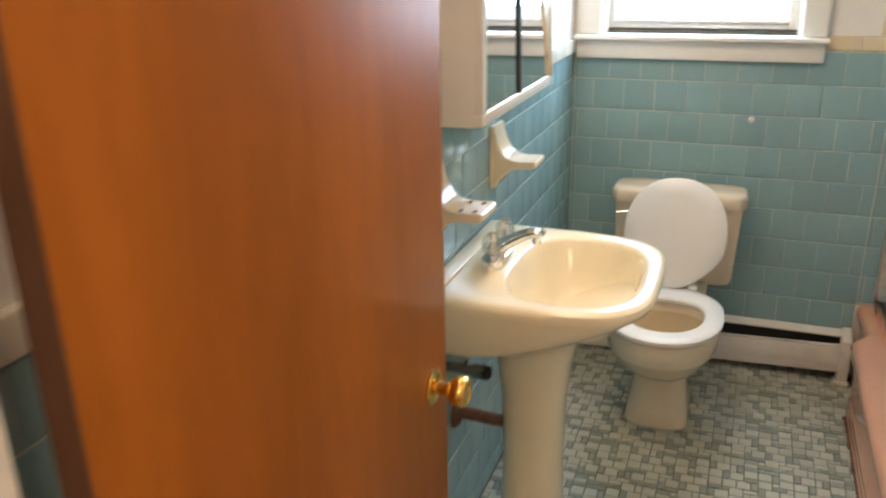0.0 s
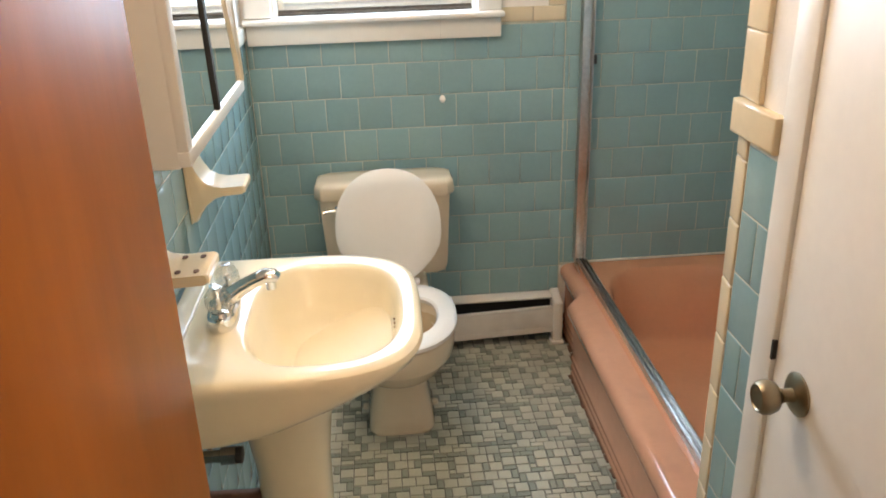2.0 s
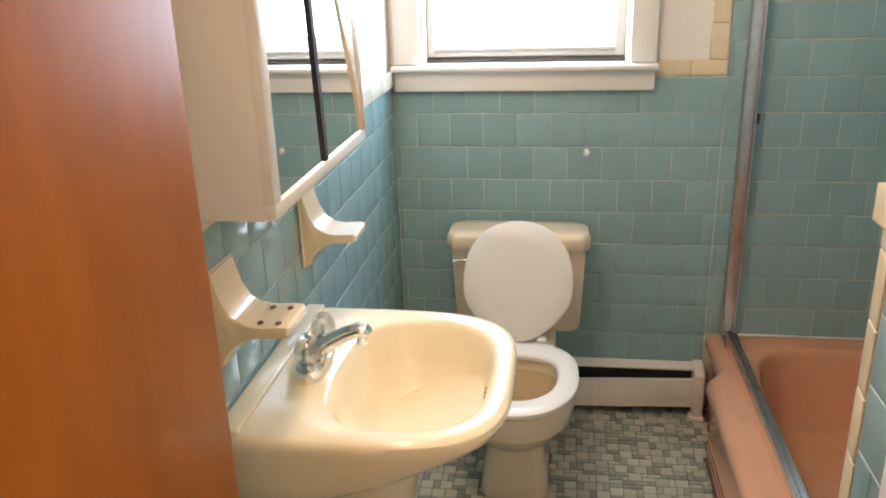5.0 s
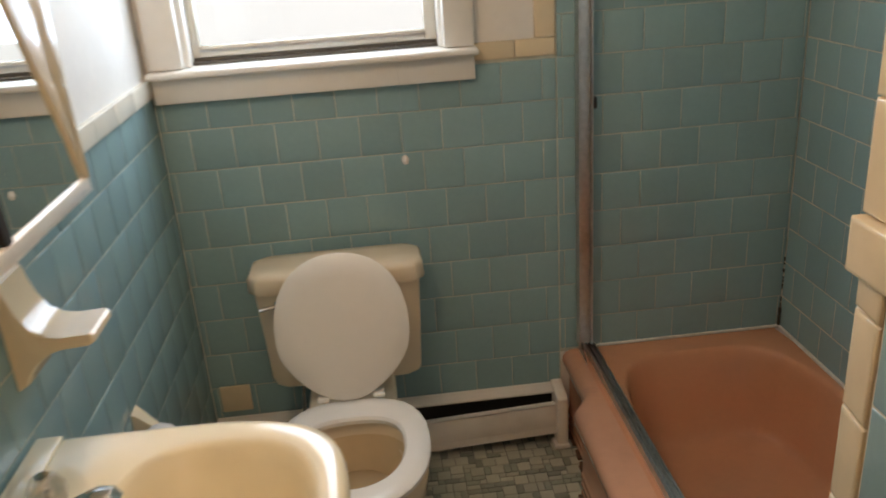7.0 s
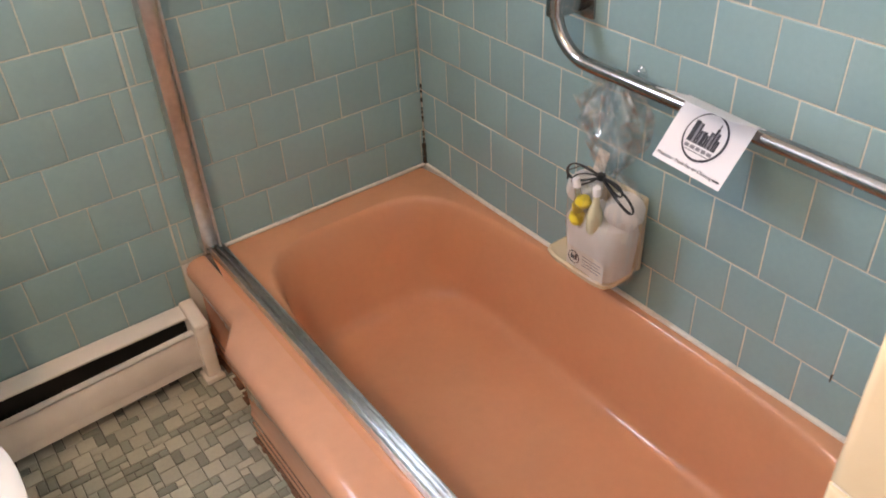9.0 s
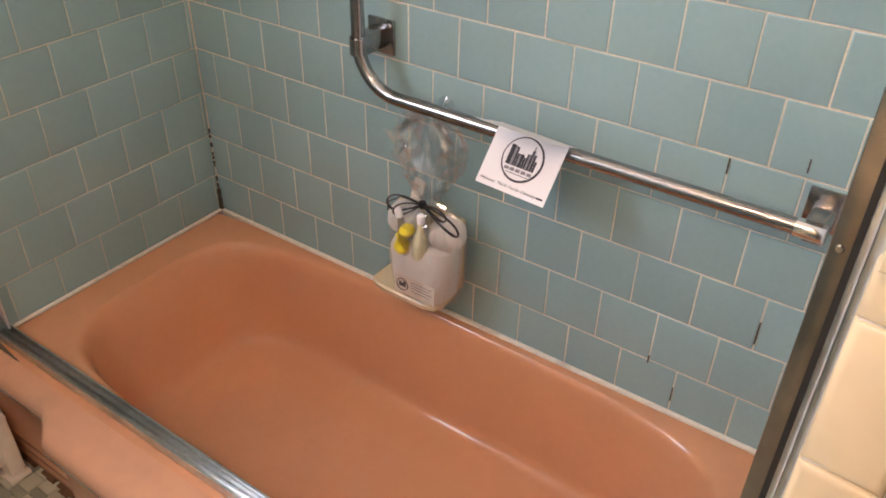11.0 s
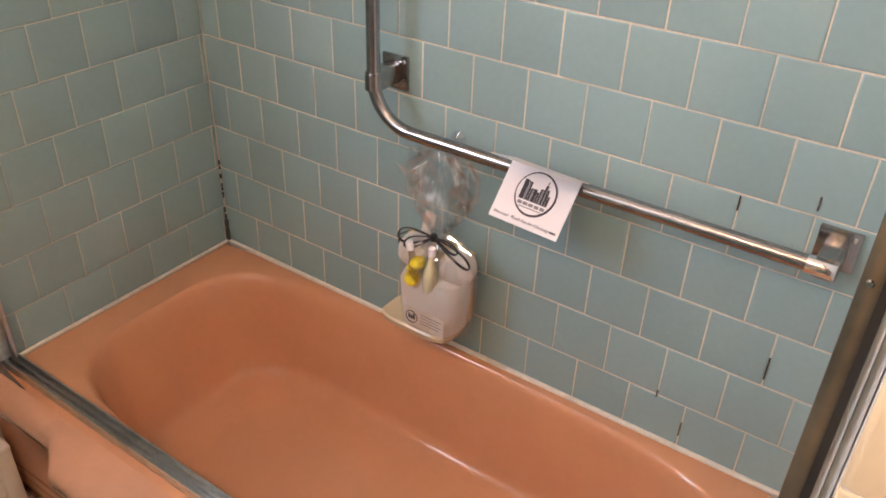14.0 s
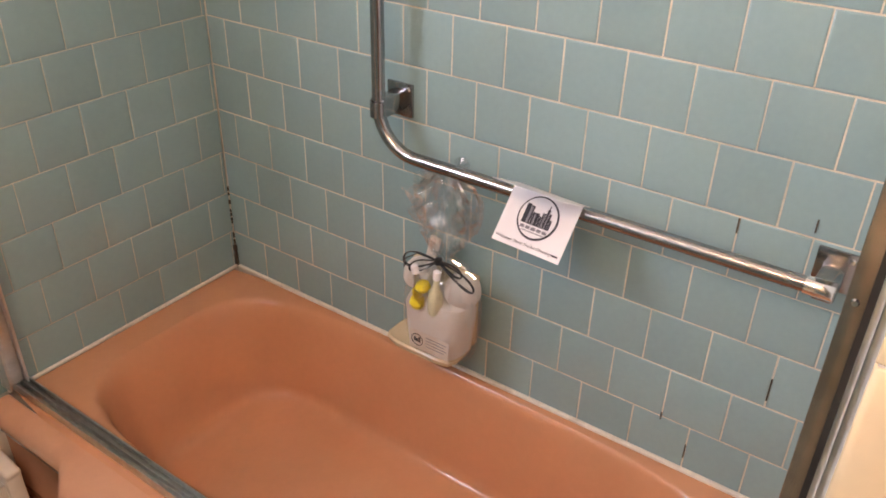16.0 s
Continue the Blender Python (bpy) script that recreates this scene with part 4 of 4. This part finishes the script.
part("cord_hook", lathe([(0, 0), (0.003, 0), (0.003, 0.036), (0, 0.036)], pose(-0.100, 2.688, 2.085, -90, 0, 0), 8), CHROME, cord)

# vanity light over the cabinet
lamp = thing("vanity_light", "chrome wall light bar with two bulbs over the cabinet", "wall light")
part("back_plate", box(WALL_W - 0.004, WALL_W + 0.03, 1.33, 1.82, 1.98, 2.08, bevel=0.006), CHROME, lamp)
for y in (1.43, 1.72):
    part("socket", lathe([(0, 0), (0.030, 0), (0.026, 0.10), (0.020, 0.14), (0, 0.14)], pose(WALL_W + 0.03, y, 2.03, 0, 90, 0) @ Matrix.Diagonal((1, 1, 0.85, 1))), CHROME, lamp)
# rim added out of view to go with the hall fill lamp
for q, x, y in (("rim", 0.30, -0.75),):
    hl = thing("hall_fill_rim", "unseen round ceiling rim added over the hall fill lamp", "ceiling light")
    part("rim", lathe([(0, 0), (0.10, 0), (0.10, -0.02), (0.09, -0.03), (0, -0.03)], pose(x, y, TOP - 0.001)), CHROME, hl)

# ---- tiles ----
P, ZQ = 0.1095, 0.39
CACHE = {}


def tile_mesh(w, h, d, mat, chamfer):
    key = (round(w, 4), round(h, 4), d, mat.name)
    if key not in CACHE:
        a, b, c = w / 2, h / 2, chamfer
        v = [(sx * a, sy * b, 0) for sx, sy in ((-1, -1), (1, -1), (1, 1), (-1, 1))]
        v += [(sx * a, sy * b, d - c * 0.7) for sx, sy in ((-1, -1), (1, -1), (1, 1), (-1, 1))]
        v += [(sx * (a - c * 0.45), sy * (b - c * 0.45), d - c * 0.22) for sx, sy in ((-1, -1), (1, -1), (1, 1), (-1, 1))]
        v += [(sx * (a - c * 1.5), sy * (b - c * 1.5), d) for sx, sy in ((-1, -1), (1, -1), (1, 1), (-1, 1))]
        f = [(12, 13, 14, 15)]
        for k in (0, 4, 8):
            f += [(k + i, k + (i + 1) % 4, k + 4 + (i + 1) % 4, k + 4 + i) for i in range(4)]
        me = bpy.data.meshes.new("tile")
        me.from_pydata(v, [], f)
        me.materials.append(mat)
        for p in me.polygons:
            p.use_smooth = True
        me.set_sharp_from_angle(angle=radians(60))
        CACHE[key] = me
    return CACHE[key]


def set_tile(parent, m, w, h, mat=None, d=None, name="tile", chamfer=0.0022):
    if w < 0.008 or h < 0.008:
        return
    ob = new(name, tile_mesh(w, h, d or G, mat or TEAL, chamfer))
    ob.parent = parent
    j = 0.10
    ob.matrix_basis = m @ pose(0, 0, random.uniform(-0.0004, 0.0004), random.uniform(-j, j), random.uniform(-j, j), 0)


def tile_region(parent, plane, u0, u1, z0, z1, phase):
    """Running-bond tiles over u0..u1 by z0..z1; phase(n): where row n has one of its joints."""
    n = math.floor((z0 - ZQ) / P)
    gap = 0.0023 if parent is wall_e else 0.0018
    while ZQ + n * P < z1:
        a, b = max(z0, ZQ + n * P), min(z1, ZQ + (n + 1) * P)
        k = math.floor((u0 - phase(n)) / P)
        while phase(n) + k * P < u1:
            l, r = max(u0, phase(n) + k * P), min(u1, phase(n) + (k + 1) * P)
            set_tile(parent, plane((l + r) / 2, (a + b) / 2), r - l - gap, b - a - gap)
            k += 1
        n += 1


def on_north(u, z):
    return pose(u, WALL_N + G, z, 90, 0, 0)


def on_east(u, z):
    return pose(WALL_E + G, u, z, 90, 0, -90)


def on_west(u, z):
    return pose(WALL_W - G, u, z, 90, 0, 90)


def north_phase(n):
    return 0.99 if n % 2 else 0.99 + P / 2


def east_phase(n):
    return 1.49 + P / 2 if n % 2 else 1.49


def west_phase(n):
    return 1.40 if n % 2 else 1.40 + P / 2


part("grout_bed", boxes((WALL_W, 0.317, WALL_N + G - 0.0046, WALL_N + G + 0.001, 0, 1.165), (0.317, WALL_E, WALL_N + G - 0.0046, WALL_N + G + 0.001, 0.28, 2.05)), FAINTGROUT, wall_n, "grey green grout", smooth=False)
part("grout_bed", box(WALL_E + G - 0.0046, WALL_E + G + 0.001, 1.30, WALL_N + G - 0.004, 0.28, 2.05), GROUT, wall_e, "cream grout", smooth=False)
part("grout_bed", box(WALL_W - G - 0.001, WALL_W - G + 0.0046, WALL_S, WALL_N + G - 0.004, 0, 1.142), FAINTGROUT, wall_w, "grey green grout", smooth=False)
part("grout_bed", box(0.265 + G - 0.0046, 0.265 + G + 0.001, 1.151, 1.252, 0, 1.17), GROUT, wall_wing, "cream grout", smooth=False)
tile_region(wall_n, on_north, WALL_W, 0.316, 0.0, ZQ + 7 * P, north_phase)
tile_region(wall_n, on_north, 0.318, WALL_E, 0.29, 2.04, north_phase)
tile_region(wall_e, on_east, 1.30, WALL_N, 0.29, 2.04, east_phase)
tile_region(wall_w, on_west, WALL_S, WALL_N, 0.0, 1.140, west_phase)

# cream trim beside the window, the wainscot cap, the wing wall's end
z = 1.187
for u0, u1 in ((0.101, 0.206), (0.208, 0.314)):
    set_tile(wall_n, on_north((u0 + u1) / 2, z), u1 - u0, 0.045, CREAM, 0.009, "trim_tile")
zz = 1.2115
while zz < 2.0:
    set_tile(wall_n, on_north(0.287, zz + 0.053), 0.053, 0.105, CREAM, 0.009, "trim_tile")
    zz += 0.107
u = WALL_S
CAPMAT = material("pale_cap_tile", (0.74, 0.70, 0.60), 0.2, grain=0.03, blotch=0.05, each=0.03)
while u < WALL_N - 0.01:
    w = min(0.150, WALL_N - u)
    set_tile(wall_w, on_west(u + w / 2, 1.165), w - 0.002, 0.046, CAPMAT, 0.014, "cap_tile")
    u += 0.150


def on_wing(u, z):
    return pose(0.265 + G, u, z, 90, 0, -90)


for n in range(-4, 8):
    a, b = max(0.0, ZQ + n * P), min(1.165, ZQ + (n + 1) * P)
    for u0, u1 in (((1.150, 1.192), (1.192, 1.251)) if n % 2 else ((1.150, 1.251),)):
        set_tile(wall_wing, on_wing((u0 + u1) / 2, (a + b) / 2), u1 - u0 - 0.002, b - a - 0.002, None, G)
    a2, b2 = max(0.0, ZQ + n * P - 0.03), min(1.165, ZQ + (n + 1) * P - 0.03)
    set_tile(wall_wing, pose(0.2685 + G, 1.277, (a2 + b2) / 2, 90, 0, -97), 0.0485, b2 - a2 - 0.002, CREAM, 0.009, "trim_tile", 0.004)
set_tile(wall_wing, on_wing(1.226, 1.194), 0.148, 0.054, CREAM, 0.020, "trim_tile", 0.004)
zz = 1.223
while zz < 2.0:
    set_tile(wall_wing, on_wing(1.266, zz + 0.053), 0.068, 0.105, CREAM, 0.009, "trim_tile")
    zz += 0.107

# mosaic floor: squares, bricks and small green squares on a one-inch grid
UNIT = 0.0198
NX, NY = int((0.34 - WALL_W) / UNIT) + 1, int((WALL_N - WALL_S) / UNIT) + 1
rnd = random.Random(7)
M = 12
used, module = set(), []


def free(cells):
    return all(((i % M), (j % M)) not in used for i, j in cells)


order = [(i, j) for i in range(M) for j in range(M)]
rnd.shuffle(order)
for want, (w, h), colour in ((20, (2, 2), 0), (10, (2, 1), 1), (10, (1, 2), 1), (10, (2, 1), 0), (10, (1, 2), 0), (400, (1, 1), 2)):
    for i, j in order:
        cells = [(i + a, j + b) for a in range(w) for b in range(h)]
        if want and free(cells):
            used.update(((a % M), (b % M)) for a, b in cells)
            c = colour if colour < 2 else (1 if rnd.random() < 0.35 else 0)
            module.append((i, j, w, h, c))
            want -= 1
rest_v, rest_f = ([], []), ([], [])
singles = 0
for bi in range(-1, NX // M + 1):
    for bj in range(-1, NY // M + 1):
        for i, j, w, h, c in module:
            x0, y0 = WALL_W + (bi * M + i) * UNIT, WALL_N - (bj * M + j + h) * UNIT
            x1, y1 = x0 + w * UNIT, y0 + h * UNIT
            x0, x1, y0, y1 = max(x0, WALL_W), min(x1, 0.345), max(y0, WALL_S - 0.1), min(y1, WALL_N)
            if x1 - x0 < 0.008 or y1 - y0 < 0.008:
                continue
            g = 0.0022
            cx, cy, tw, th = (x0 + x1) / 2, (y0 + y1) / 2, x1 - x0 - g, y1 - y0 - g
            if -0.10 < cx < 0.31 and 2.02 < cy < 2.66 and singles < 300:
                singles += 1
                set_tile(floor, pose(cx, cy, -0.0042), tw, th, TILEGREEN if c else TILEBEIGE, 0.005, "tile", 0.0012)
                continue
            V, F = rest_v[c], rest_f[c]
            k = len(V)
            lift = rnd.uniform(-0.0003, 0.0003)
            V += [(cx + sx * tw / 2, cy + sy * th / 2, -0.0042) for sx, sy in ((-1, -1), (1, -1), (1, 1), (-1, 1))]
            V += [(cx + sx * (tw / 2 - 0.0012), cy + sy * (th / 2 - 0.0012), 0.0008 + lift) for sx, sy in ((-1, -1), (1, -1), (1, 1), (-1, 1))]
            F += [(k + 4, k + 5, k + 6, k + 7)] + [(k + a, k + (a + 1) % 4, k + 4 + (a + 1) % 4, k + 4 + a) for a in range(4)]
for c, mat in ((0, TILEBEIGE), (1, TILEGREEN)):
    me = bpy.data.meshes.new("mosaic")
    me.from_pydata(rest_v[c], [], rest_f[c])
    me.materials.append(mat)
    ob = tagged(new("mosaic", me), kind="stuff")
    ob.parent = floor
